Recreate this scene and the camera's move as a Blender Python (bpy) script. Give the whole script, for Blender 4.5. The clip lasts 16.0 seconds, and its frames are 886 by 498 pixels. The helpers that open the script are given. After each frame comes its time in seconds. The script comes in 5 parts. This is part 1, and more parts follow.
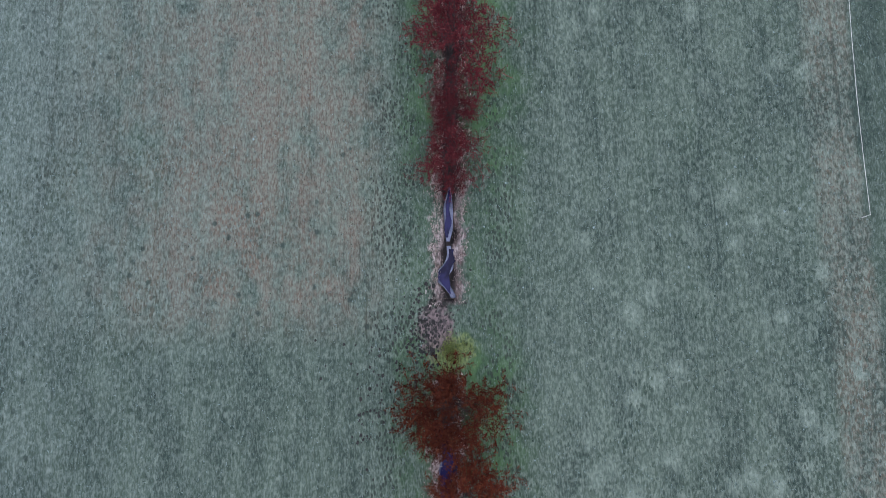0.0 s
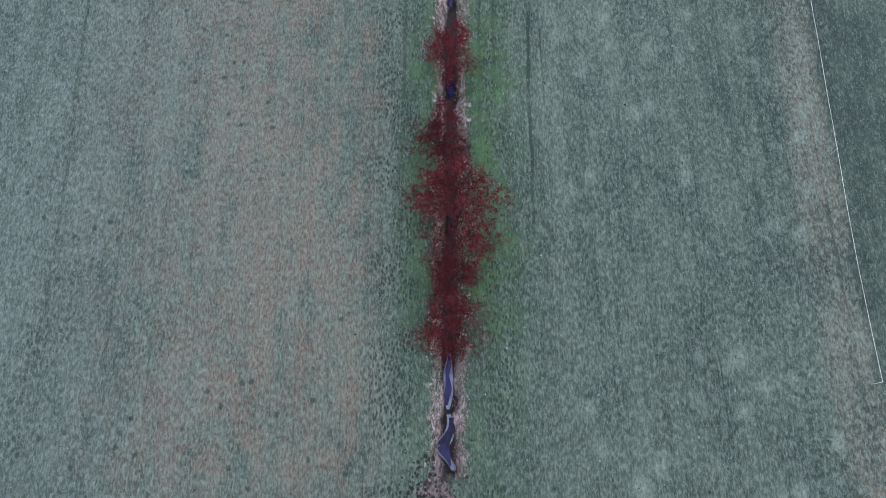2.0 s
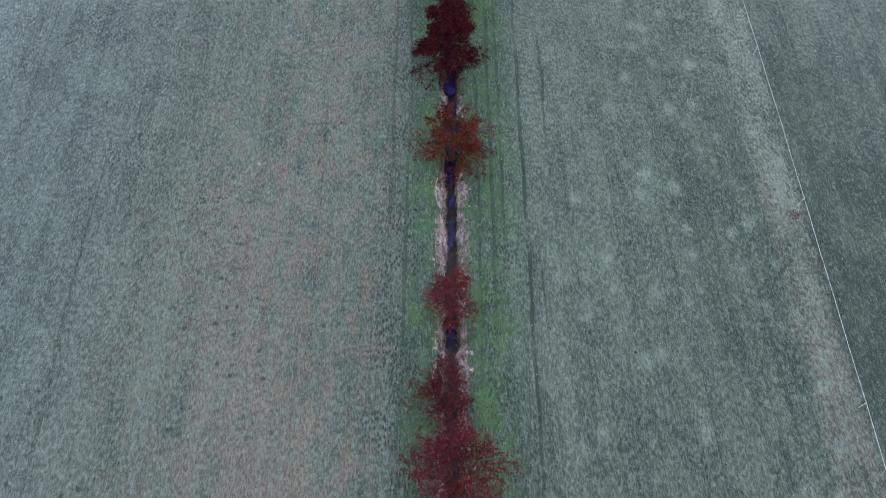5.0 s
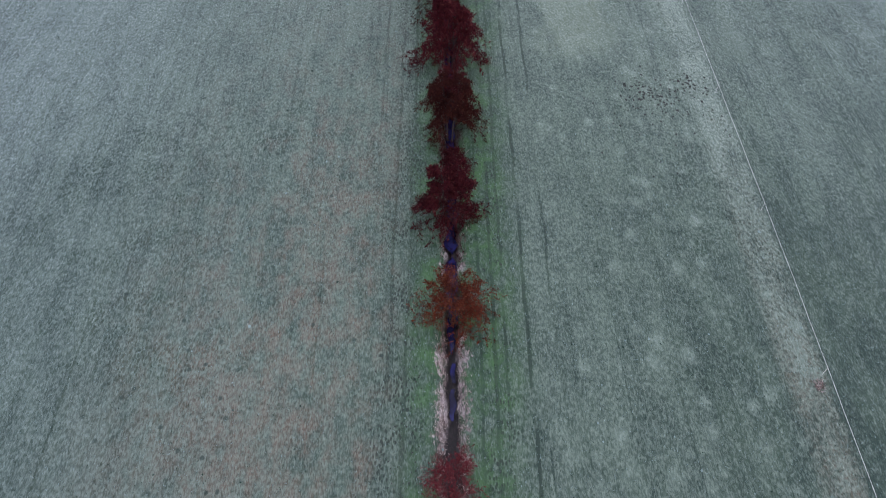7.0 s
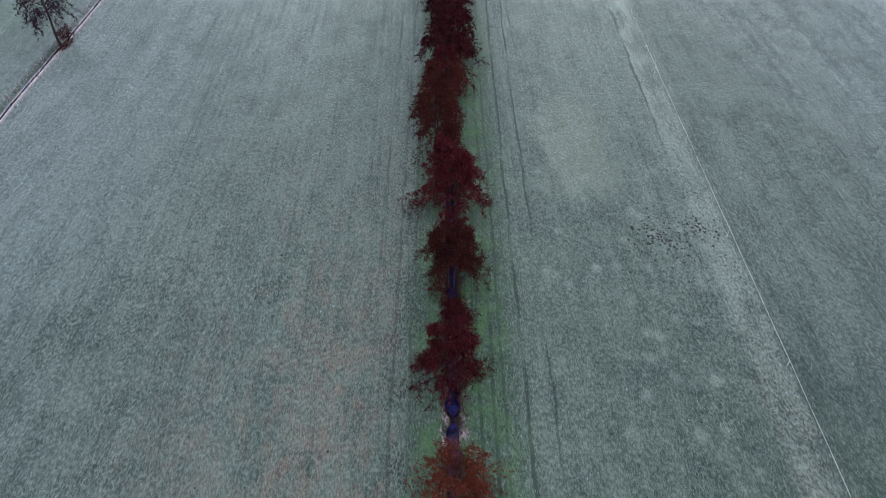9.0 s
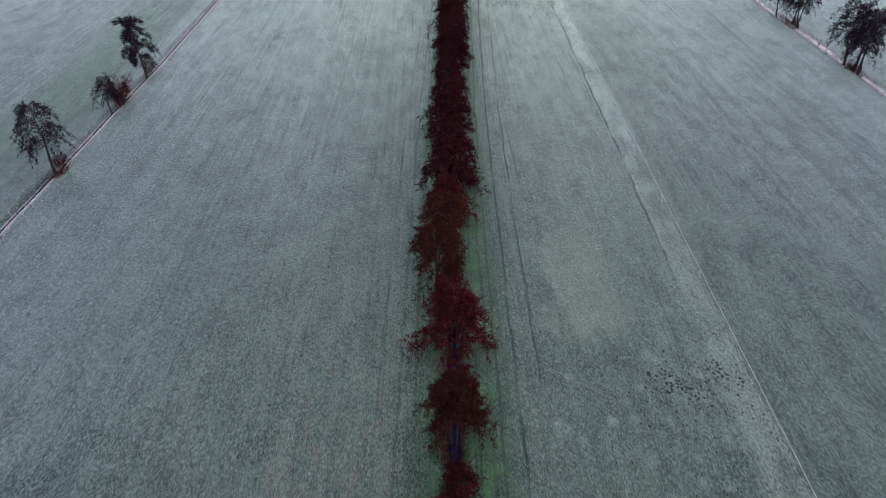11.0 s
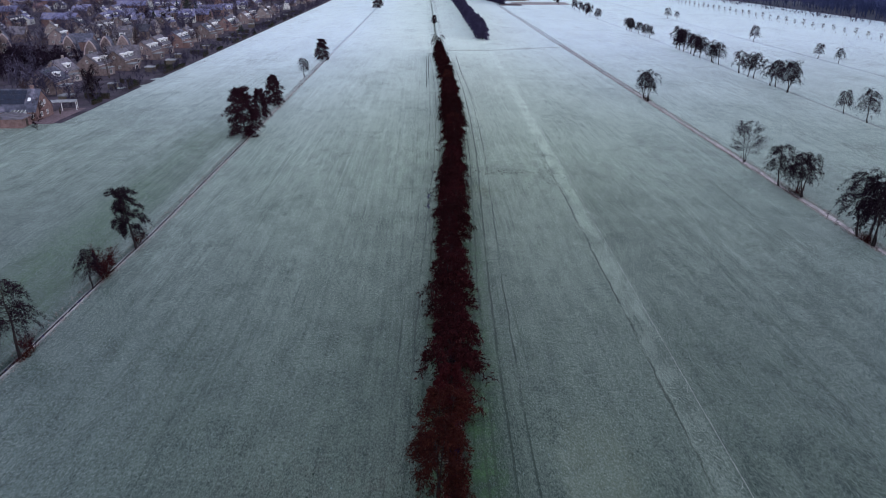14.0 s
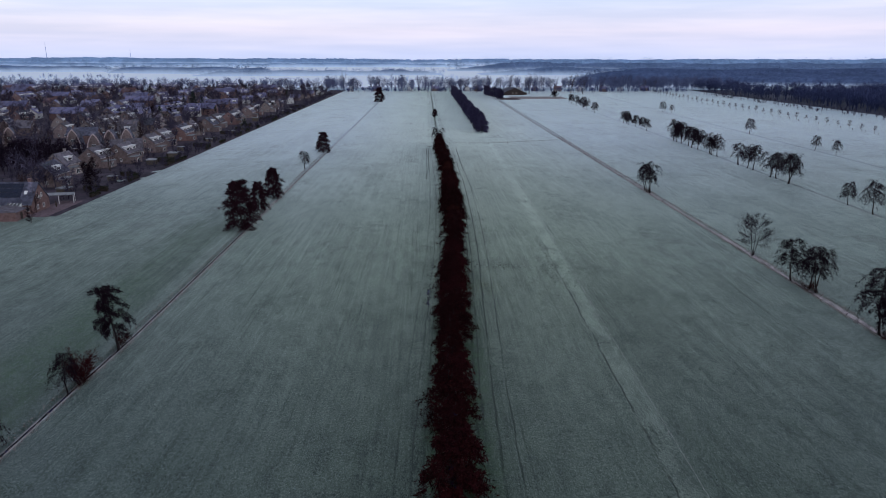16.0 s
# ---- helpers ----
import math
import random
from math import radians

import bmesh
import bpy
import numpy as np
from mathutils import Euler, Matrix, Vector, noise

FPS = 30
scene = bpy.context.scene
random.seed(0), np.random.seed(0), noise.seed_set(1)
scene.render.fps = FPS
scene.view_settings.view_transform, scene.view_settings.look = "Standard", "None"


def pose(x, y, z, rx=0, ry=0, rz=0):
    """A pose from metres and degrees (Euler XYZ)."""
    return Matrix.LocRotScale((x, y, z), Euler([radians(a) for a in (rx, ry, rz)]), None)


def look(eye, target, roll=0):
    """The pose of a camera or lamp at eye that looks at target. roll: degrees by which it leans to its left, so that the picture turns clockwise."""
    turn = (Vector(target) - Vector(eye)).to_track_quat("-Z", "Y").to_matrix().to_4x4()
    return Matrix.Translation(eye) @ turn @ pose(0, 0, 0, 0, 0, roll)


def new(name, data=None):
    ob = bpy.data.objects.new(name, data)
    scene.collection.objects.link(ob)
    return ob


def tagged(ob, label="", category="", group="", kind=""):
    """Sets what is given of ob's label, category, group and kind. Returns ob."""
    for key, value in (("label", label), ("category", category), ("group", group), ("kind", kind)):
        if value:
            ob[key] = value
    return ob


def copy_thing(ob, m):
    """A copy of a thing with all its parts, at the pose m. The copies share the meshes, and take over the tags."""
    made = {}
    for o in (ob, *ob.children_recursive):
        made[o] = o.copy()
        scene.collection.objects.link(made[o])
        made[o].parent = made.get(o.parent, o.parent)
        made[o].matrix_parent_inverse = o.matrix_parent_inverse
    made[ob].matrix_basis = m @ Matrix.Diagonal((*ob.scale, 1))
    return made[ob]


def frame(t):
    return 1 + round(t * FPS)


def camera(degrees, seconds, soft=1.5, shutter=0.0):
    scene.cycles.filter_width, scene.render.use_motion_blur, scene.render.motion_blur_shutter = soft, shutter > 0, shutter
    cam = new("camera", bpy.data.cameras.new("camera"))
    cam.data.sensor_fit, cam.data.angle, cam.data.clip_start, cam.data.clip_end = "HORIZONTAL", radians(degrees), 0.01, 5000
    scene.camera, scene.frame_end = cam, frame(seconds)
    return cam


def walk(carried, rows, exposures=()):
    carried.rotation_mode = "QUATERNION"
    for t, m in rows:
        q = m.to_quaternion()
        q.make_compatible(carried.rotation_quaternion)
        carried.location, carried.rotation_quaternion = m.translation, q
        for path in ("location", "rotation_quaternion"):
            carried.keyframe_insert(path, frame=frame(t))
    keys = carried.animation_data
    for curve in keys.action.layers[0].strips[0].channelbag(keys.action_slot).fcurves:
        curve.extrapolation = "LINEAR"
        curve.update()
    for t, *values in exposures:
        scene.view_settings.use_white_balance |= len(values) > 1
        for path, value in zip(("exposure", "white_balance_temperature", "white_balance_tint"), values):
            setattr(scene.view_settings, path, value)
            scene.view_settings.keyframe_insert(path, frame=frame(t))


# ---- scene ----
cam = camera(63.5, 16.0, soft=1.0, shutter=0.2)
PATH = [
    (0, (0.121, -0.216, 44.382), (0.114, 0.091, 42.406), -2.3),
    (0.5, (0.17, 0.546, 44.389), (0.164, 0.935, 42.428), -1.9),
    (1, (0.184, 1.356, 44.361), (0.18, 1.826, 42.417), -1.6),
    (1.5, (0.173, 2.19, 44.331), (0.172, 2.731, 42.405), -1.3),
    (2, (0.111, 3.085, 44.311), (0.114, 3.701, 42.408), -0.9),
    (2.2, (0.1, 3.456, 44.31), (0.106, 4.102, 42.417), -0.8),
    (2.5, (0.11, 4.049, 44.295), (0.115, 4.738, 42.418), -0.8),
    (3, (0.097, 5.065, 44.293), (0.104, 5.825, 42.443), -0.7),
    (3.5, (0.084, 6.162, 44.275), (0.095, 6.991, 42.455), -0.6),
    (4, (0.075, 7.406, 44.253), (0.089, 8.299, 42.464), -0.4),
    (4.2, (0.08, 7.904, 44.258), (0.095, 8.82, 42.48), -0.5),
    (6.3, (0.127, 13.205, 44.221), (0.149, 14.383, 42.604), -0.3),
    (6.5, (0.121, 13.688, 44.227), (0.144, 14.89, 42.628), -0.2),
    (7, (0.06, 14.962, 44.22), (0.088, 16.224, 42.668), -0.1),
    (7.5, (0.02, 16.27, 44.203), (0.05, 17.588, 42.7), -0.0),
    (8, (0.013, 17.599, 44.187), (0.045, 18.972, 42.733), -0.0),
    (8.5, (0.039, 18.963, 44.18), (0.072, 20.389, 42.778), -0.0),
    (9, (0.101, 20.373, 44.183), (0.134, 21.848, 42.833), 0.0),
    (9.2, (0.119, 20.951, 44.179), (0.151, 22.446, 42.851), 0.0),
    (11.3, (0.073, 26.709, 44.237), (0.111, 28.387, 43.149), 0.1),
    (11.5, (0.056, 27.276, 44.238), (0.095, 28.969, 43.174), 0.2),
    (12, (0.02, 28.659, 44.225), (0.061, 30.388, 43.22), 0.1),
    (12.5, (-0.003, 30.06, 44.207), (0.039, 31.823, 43.264), 0.2),
    (13, (-0.031, 31.479, 44.145), (0.012, 33.274, 43.265), 0.2),
    (13.5, (-0.108, 32.941, 44.073), (-0.063, 34.766, 43.256), 0.2),
    (14, (-0.173, 34.411, 44.021), (-0.127, 36.263, 43.268), 0.2),
    (14.5, (-0.188, 35.841, 43.961), (-0.141, 37.718, 43.273), 0.2),
    (15, (-0.18, 37.276, 43.916), (-0.133, 39.176, 43.293), 0.1),
    (15.5, (-0.11, 38.737, 43.894), (-0.064, 40.654, 43.327), 0.1),
    (16, (-0.01, 40.189, 43.877), (0.036, 42.12, 43.355), 0.1),
]
walk(cam, [(t, look(eye, target, roll)) for t, eye, target, roll in PATH],
     exposures=((0.0, 1.20, 5910, 12), (9.0, 1.04, 5970, 14), (12.5, 0.50, 5830, 12), (14.5, -0.05, 5640, 12), (16.0, -0.69, 5690, 9)))

# ---- world, sun ----
world = bpy.data.worlds.new("overcast_dawn")
scene.world = world
world.use_nodes = True
wn, wl = world.node_tree.nodes, world.node_tree.links
wn.clear()


def wnode(kind, **values):
    n = wn.new(kind)
    for key, value in values.items():
        n.inputs[int(key[1:])].default_value = value
    return n


sky = wn.new("ShaderNodeTexSky")
sky.sky_type, sky.sun_disc = "NISHITA", False
sky.sun_elevation, sky.sun_rotation, sky.altitude = radians(5), radians(140), 20
w_co = wn.new("ShaderNodeTexCoord")
w_map = wn.new("ShaderNodeMapping")
w_map.inputs["Scale"].default_value = (2.2, 2.2, 34)
w_noise = wnode("ShaderNodeTexNoise", _2=1.6, _3=5, _4=0.55)
w_ramp = wn.new("ShaderNodeValToRGB")
w_ramp.color_ramp.elements[0].position, w_ramp.color_ramp.elements[0].color = 0.34, (0.79, 0.785, 0.86, 1)
w_ramp.color_ramp.elements[1].position, w_ramp.color_ramp.elements[1].color = 0.68, (1.03, 0.94, 0.95, 1)
w_sep = wn.new("ShaderNodeSeparateXYZ")
w_el = wn.new("ShaderNodeValToRGB")
w_el.color_ramp.elements[0].color = (1.18, 1.29, 1.58, 1)
w_el.color_ramp.elements[1].color = (1.0, 1.0, 1.0, 1)
for p, c in ((0.032, (1.44, 1.37, 1.50, 1)), (0.052, (1.41, 1.39, 1.54, 1)), (0.085, (1.18, 1.36, 1.57, 1)), (0.26, (0.37, 0.395, 0.42, 1))):
    w_el.color_ramp.elements.new(p).color = c
w_mul = wn.new("ShaderNodeMixRGB")
w_mul.blend_type, w_mul.inputs[0].default_value = "MULTIPLY", 1.0
w_cloud = wnode("ShaderNodeBackground", _1=0.97)
w_blue = wnode("ShaderNodeBackground", _1=0.05)
w_add = wn.new("ShaderNodeAddShader")
w_out = wn.new("ShaderNodeOutputWorld")
wl.new(w_co.outputs["Generated"], w_map.inputs["Vector"])
wl.new(w_map.outputs[0], w_noise.inputs[0])
wl.new(w_noise.outputs[0], w_ramp.inputs[0])
wl.new(w_co.outputs["Generated"], w_sep.inputs[0])
wl.new(w_sep.outputs[2], w_el.inputs[0])
wl.new(w_ramp.outputs[0], w_mul.inputs[1])
wl.new(w_el.outputs[0], w_mul.inputs[2])
wl.new(w_mul.outputs[0], w_cloud.inputs[0])
wl.new(sky.outputs[0], w_blue.inputs[0])
wl.new(w_cloud.outputs[0], w_add.inputs[0])
wl.new(w_blue.outputs[0], w_add.inputs[1])
wl.new(w_add.outputs[0], w_out.inputs[0])

sun = new("sun", bpy.data.lights.new("sun", "SUN"))
sun.data.energy, sun.data.angle, sun.data.color = 0.5, radians(30), (1.0, 0.93, 0.9)
sun.matrix_world = look((520, -620, 300), (0, 0, 0))


# ---- material tools ----
class Nodes:
    """A node tree with short calls for its nodes."""

    def __init__(self, name, rough=0.85):
        self.m = bpy.data.materials.new(name)
        self.m.use_nodes = True
        self.t = self.m.node_tree
        self.b = self.t.nodes["Principled BSDF"]
        self.b.inputs["Roughness"].default_value = rough
        self.b.inputs["Specular IOR Level"].default_value = 0.25
        self.co = self.t.nodes.new("ShaderNodeTexCoord")

    def put(self, socket, value):
        if isinstance(value, bpy.types.NodeSocket):
            self.t.links.new(value, socket)
        elif isinstance(value, (tuple, list)) and len(value) == 3 and socket.type == "RGBA":
            socket.default_value = (*value, 1)
        else:
            socket.default_value = value

    def vec(self, scale=(1, 1, 1), shift=(0, 0, 0), source="Object"):
        n = self.t.nodes.new("ShaderNodeMapping")
        self.put(n.inputs["Vector"], self.co.outputs[source])
        n.inputs["Scale"].default_value, n.inputs["Location"].default_value = scale, shift
        return n.outputs[0]

    def noise(self, scale, detail=3, rough=0.55, vec=None, lo=None, hi=None, warp=0.0):
        n = self.t.nodes.new("ShaderNodeTexNoise")
        self.put(n.inputs["Vector"], vec or self.co.outputs["Object"])
        n.inputs["Scale"].default_value, n.inputs["Detail"].default_value, n.inputs["Roughness"].default_value = scale, detail, rough
        n.inputs["Distortion"].default_value = warp
        return n.outputs[0] if lo is None else self.span(n.outputs[0], lo, hi)

    def span(self, value, lo, hi, a=0.0, b=1.0, smooth=True):
        n = self.t.nodes.new("ShaderNodeMapRange")
        n.interpolation_type = "SMOOTHSTEP" if smooth else "LINEAR"
        for i, v in enumerate((value, lo, hi, a, b)):
            self.put(n.inputs[i], v)
        return n.outputs[0]

    def math(self, op, a, b=0.0):
        n = self.t.nodes.new("ShaderNodeMath")
        n.operation = op
        self.put(n.inputs[0], a), self.put(n.inputs[1], b)
        return n.outputs[0]

    def mix(self, f, a, b, kind="MIX"):
        n = self.t.nodes.new("ShaderNodeMixRGB")
        n.blend_type = kind
        self.put(n.inputs[0], f), self.put(n.inputs[1], a), self.put(n.inputs[2], b)
        return n.outputs[0]

    def attr(self, name):
        n = self.t.nodes.new("ShaderNodeAttribute")
        n.attribute_name = name
        return n.outputs["Fac"]

    def island(self):
        return self.t.nodes.new("ShaderNodeNewGeometry").outputs["Random Per Island"]

    def each(self):
        return self.t.nodes.new("ShaderNodeObjectInfo").outputs["Random"]

    def bump(self, height, strength=0.4, distance=0.05):
        n = self.t.nodes.new("ShaderNodeBump")
        n.inputs["Strength"].default_value, n.inputs["Distance"].default_value = strength, distance
        self.put(n.inputs["Height"], height)
        self.put(self.b.inputs["Normal"], n.outputs[0])

    def colour(self, value):
        self.put(self.b.inputs["Base Color"], value)
        return self.m


def varied(name, dark, light, scale=1.0, rough=0.85, bump=0.3, depth=0.03, by="none", spread=0.35, metal=0.0):
    """A worn surface: two tones at two scales, relief, and a shift from piece to piece."""
    n = Nodes(name, rough)
    big, fine = n.noise(scale, 4), n.noise(scale * 9, 3, 0.65)
    f = n.span(n.math("ADD", n.math("MULTIPLY", big, 0.6), n.math("MULTIPLY", fine, 0.4)), 0.36, 0.64)
    c = n.mix(f, dark, light)
    if by != "none":
        pick = n.island() if by == "island" else n.each()
        c = n.mix(1.0, c, n.mix(pick, (1 - spread,) * 3, (1 + spread,) * 3), "MULTIPLY")
    n.bump(fine, bump, depth)
    n.b.inputs["Metallic"].default_value = metal
    return n.colour(c)


# ---- plan ----
ROW_Y = (-60, 0, 45, 105, 130, 160, 200, 240, 290, 360, 400, 1000)
ROW_X = (-0.9, 0.1, 1.4, 2.7, 3.4, 4.7, 6.4, 7.4, 7.9, 7.2, 6.5, 6.2)


def row_x(y):
    """The middle ditch wanders slightly."""
    return float(np.interp(y, ROW_Y, ROW_X))


WEST_Y = (-60, 97, 112, 131, 150, 226, 330, 530, 940)
WEST_X = (-50.4, -49.4, -48.9, -48.5, -47.8, -47.5, -47.4, -46.4, -45.9)


def fence_x(y):
    return float(np.interp(y, (0, 15, 50, 105, 160, 270, 370, 430), (26.4, 26.3, 27.3, 28.4, 29.6, 32.2, 33.8, 34.6)))


def east_x(y):
    return float(np.interp(y, (0, 230, 450, 650, 1000), (126, 128.5, 134, 136, 141)))


def far_east_x(y):
    return float(np.interp(y, (0, 320, 460, 650, 1000), (178, 186, 189, 194, 205)))


def west_x(y):
    return float(np.interp(y, WEST_Y, WEST_X))


DITCHES = (("west", west_x, 0.55, 0.65), ("middle", row_x, 0.95, 0.9), ("east", lambda y: 74.2, 0.5, 0.45),
           ("far_east", east_x, 0.5, 0.3), ("outer_east", far_east_x, 0.55, 0.35))
END_Y = 935.0


def ragged_bank(name, y):
    """How far the worn banks of the middle ditch stray, and how wide it lies open there."""
    if name != "middle":
        return 0.0, 1.0
    return 0.34 * noise.noise((y * 0.7, 4, 0)) + 0.12 * noise.noise((y * 2.1, 6, 0)), 0.92 + 0.55 * noise.noise((y * 0.5, 9, 0)) + 0.3 * noise.noise((y * 1.7, 3, 0))


def ditch_z(x, y):
    z = 0.0
    if -58 < y < END_Y:
        for name, way, half, deep in DITCHES:
            if name == "middle" and (-1.2 < y < 3.4 or 399 < y < 408):
                continue
            if abs(x - way(y)) > half * 2.6:
                continue
            stray, gape = ragged_bank(name, y)
            d = abs(x - way(y) - stray) / (half * gape)
            if d < 1.25:
                z -= deep * (1 - min(1.0, max(0.0, (d - 0.35) / 0.9)) ** 1.0)
    return z


def swell(x, y):
    fade = min(1.0, 400 / (abs(y) + 1))
    return fade * (0.10 * noise.noise((x * 0.03, y * 0.02, 3)) + 0.035 * noise.noise((x * 0.25, y * 0.12, 7)))


# ---- materials of the land ----
def frosted_field():
    """Short grass under hoar frost: green sward, straw thatch, rime in patches, unfrosted strips below the trees; paler
    up the field with painted haze.
    """
    n = Nodes("frosted_grass", 0.5)
    n.b.inputs["Specular IOR Level"].default_value = 0.32
    across, fence, along = n.attr("across"), n.attr("fence"), n.attr("along")
    wide, mid = n.noise(1.0, 4, 0.6, n.vec((0.07, 0.022, 1))), n.noise(1.0, 4, 0.6, n.vec((0.45, 0.16, 1)))
    spot = n.noise(1.0, 3, 0.6, n.vec((0.8, 0.6, 1)))
    streak = n.noise(1.0, 3, 0.65, n.vec((2.2, 0.012, 1)))
    blades = n.noise(1.0, 3, 0.7, n.vec((10, 2.9, 4)))
    clods = n.noise(1.0, 3, 0.6, n.vec((4.6, 2.6, 1)))
    grain = n.math("ADD", n.math("MULTIPLY", blades, 0.8), n.math("MULTIPLY", clods, 0.2))
    calm = n.span(along, 60, 190, 0.54, 0.42)  # grain contrast lowered up the field, imitating the blur of distance
    sward = n.mix(n.span(mid, 0.35, 0.65), (0.010, 0.028, 0.020), (0.026, 0.050, 0.033))
    thatch = n.mix(n.span(blades, 0.35, 0.65), (0.072, 0.055, 0.040), (0.175, 0.128, 0.094))
    brown = n.span(n.math("ADD", n.math("MULTIPLY", wide, 0.5), n.math("MULTIPLY", n.noise(1.0, 4, 0.65, n.vec((0.75, 0.4, 1))), 0.5)), 0.41, 0.60)
    brown = n.math("MULTIPLY", brown, n.math("MULTIPLY", n.span(across, -2.5, -6, 0.0, 0.85), n.span(across, -30, -12)))
    brown = n.math("MULTIPLY", brown, n.math("MULTIPLY", n.span(along, 105, 45), n.span(along, 0.0, 4.0)))
    base = n.mix(brown, sward, thatch)
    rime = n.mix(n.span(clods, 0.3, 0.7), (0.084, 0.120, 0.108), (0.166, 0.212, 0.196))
    # up the field the rime turns pale and blue: haze put into its colour
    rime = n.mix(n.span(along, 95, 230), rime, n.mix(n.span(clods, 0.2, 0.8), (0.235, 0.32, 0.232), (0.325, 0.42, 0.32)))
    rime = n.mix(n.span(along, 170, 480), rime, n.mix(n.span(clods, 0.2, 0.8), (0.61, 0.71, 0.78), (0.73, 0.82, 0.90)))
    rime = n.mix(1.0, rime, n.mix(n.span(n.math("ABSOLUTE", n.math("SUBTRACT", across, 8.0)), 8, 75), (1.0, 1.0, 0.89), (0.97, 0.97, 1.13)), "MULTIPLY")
    amount = n.math("ADD", n.math("ADD", n.math("MULTIPLY", n.span(grain, 0.43, 0.57), calm), n.math("MULTIPLY", n.math("SUBTRACT", 0.54, calm), 0.5)), n.math("MULTIPLY", n.span(n.noise(1.0, 3, 0.65, n.vec((2.4, 1.1, 1))), 0.40, 0.60), n.span(along, 70, 200, 0.24, 0.17)))
    amount = n.math("ADD", amount, n.math("MULTIPLY", n.span(n.math("ADD", n.math("MULTIPLY", wide, 0.5), n.math("MULTIPLY", mid, 0.5)), 0.36, 0.64), 0.24))
    amount = n.math("ADD", amount, n.math("MULTIPLY", n.span(streak, 0.38, 0.62), 0.15))
    amount = n.math("SUBTRACT", amount, n.math("MULTIPLY", brown, 0.16))
    amount = n.math("SUBTRACT", amount, n.math("MULTIPLY", n.math("MULTIPLY", n.span(along, 3.5, 0.5), n.span(across, -2, -6)), 0.14))
    rag = n.math("MULTIPLY", n.math("SUBTRACT", n.math("ADD", mid, spot), 1.0), 6.0)
    patch = n.math("MULTIPLY", n.math("MULTIPLY", n.span(n.math("ADD", along, rag), 75.5, 78.5), n.span(n.math("ADD", along, rag), 100, 90)), n.math("MULTIPLY", n.span(n.math("ADD", across, rag), 9.4, 11.2), n.span(n.math("ADD", across, rag), 18.5, 15)))
    amount = n.math("ADD", amount, n.math("MULTIPLY", patch, n.span(spot, 0.35, 0.62, 0.03, 0.20)))
    base = n.mix(n.math("MULTIPLY", patch, 0.45), base, (0.13, 0.16, 0.10))
    drill = n.math("MULTIPLY", n.noise(1.0, 2, 0.5, n.vec((3.6, 0.02, 1)), 0.60, 0.70), n.noise(1.0, 2, 0.5, n.vec((0.5, 0.06, 1)), 0.42, 0.58))
    amount = n.math("SUBTRACT", amount, n.math("MULTIPLY", drill, 0.34))
    # rime share raised with distance, standing in for the far field's haze
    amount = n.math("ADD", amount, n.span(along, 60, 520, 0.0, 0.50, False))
    speck = n.math("MULTIPLY", n.noise(1.0, 2, 0.5, n.vec((2.3, 0.9, 1)), 0.60, 0.72), n.span(along, 35, 110))
    amount = n.math("SUBTRACT", amount, n.math("MULTIPLY", speck, 0.22))
    # round tussocks with thicker rime on the grazed side
    v = n.t.nodes.new("ShaderNodeTexVoronoi")
    n.put(v.inputs["Vector"], n.vec((0.50, 0.42, 1)))
    v.inputs["Scale"].default_value = 1.0
    tuft = n.math("MULTIPLY", n.span(n.math("ADD", v.outputs["Distance"], n.math("MULTIPLY", clods, 0.45)), 0.62, 0.34), n.span(across, 5, 11))
    tuft = n.math("MULTIPLY", tuft, n.math("MULTIPLY", n.noise(0.13, 2, 0.5, None, 0.34, 0.54), n.span(fence, 1.0, -1.0, 0.12, 1.0)))
    amount = n.math("ADD", amount, n.math("MULTIPLY", tuft, n.span(along, 95, 60, 0.06, 0.62)))
    # the shorter grass beyond the fence holds less frost
    amount = n.math("SUBTRACT", amount, n.math("MULTIPLY", n.span(n.math("ADD", fence, spot), 0.3, 1.2), n.span(along, 40, 130, 0.20, 0.05)))
    amount = n.math("SUBTRACT", amount, n.math("MULTIPLY", n.span(across, 6, 18), n.span(along, 68, 40, 0.0, 0.15)))
    # paler strip along the wire fence
    strip = n.math("MULTIPLY", n.span(n.math("ADD", fence, n.math("MULTIPLY", spot, 1.2)), -2.6, -1.4), n.span(n.math("ADD", fence, n.math("MULTIPLY", spot, 1.2)), 1.1, 0.5))
    strip = n.math("MULTIPLY", strip, n.span(n.math("ADD", mid, n.math("MULTIPLY", n.math("SUBTRACT", clods, 0.5), 0.8)), 0.3, 0.7, 0.1, 1.0))
    amount = n.math("ADD", amount, n.math("MULTIPLY", n.math("MULTIPLY", strip, n.span(along, 320, 190, 0.3, 1.0)), n.span(along, 16, 48, 0.10, 0.50)))
    base = n.mix(n.math("MULTIPLY", strip, n.span(along, 75, 35, 0.15, 0.6)), base, thatch)
    # green where the crowns kept the frost off
    near = n.math("MULTIPLY", n.span(across, -4.6, -1.4), n.span(across, 6.8, 2.2))
    near = n.math("MULTIPLY", near, n.span(n.math("ADD", n.math("MULTIPLY", mid, 0.5), n.math("MULTIPLY", spot, 0.5)), 0.38, 0.60, 0.35, 1.0))
    near = n.math("MULTIPLY", near, n.span(along, 250, 120, 0.35, 1.0))
    near = n.math("MULTIPLY", near, n.span(n.noise(1.0, 2, 0.5, n.vec((0.05, 0.16, 1))), 0.36, 0.58, 0.55, 1.0))
    near = n.math("MULTIPLY", near, n.span(n.math("MAXIMUM", n.span(along, 10.5, 13), n.span(along, 2.8, 0.5)), 0.0, 1.0, 0.4, 1.0))
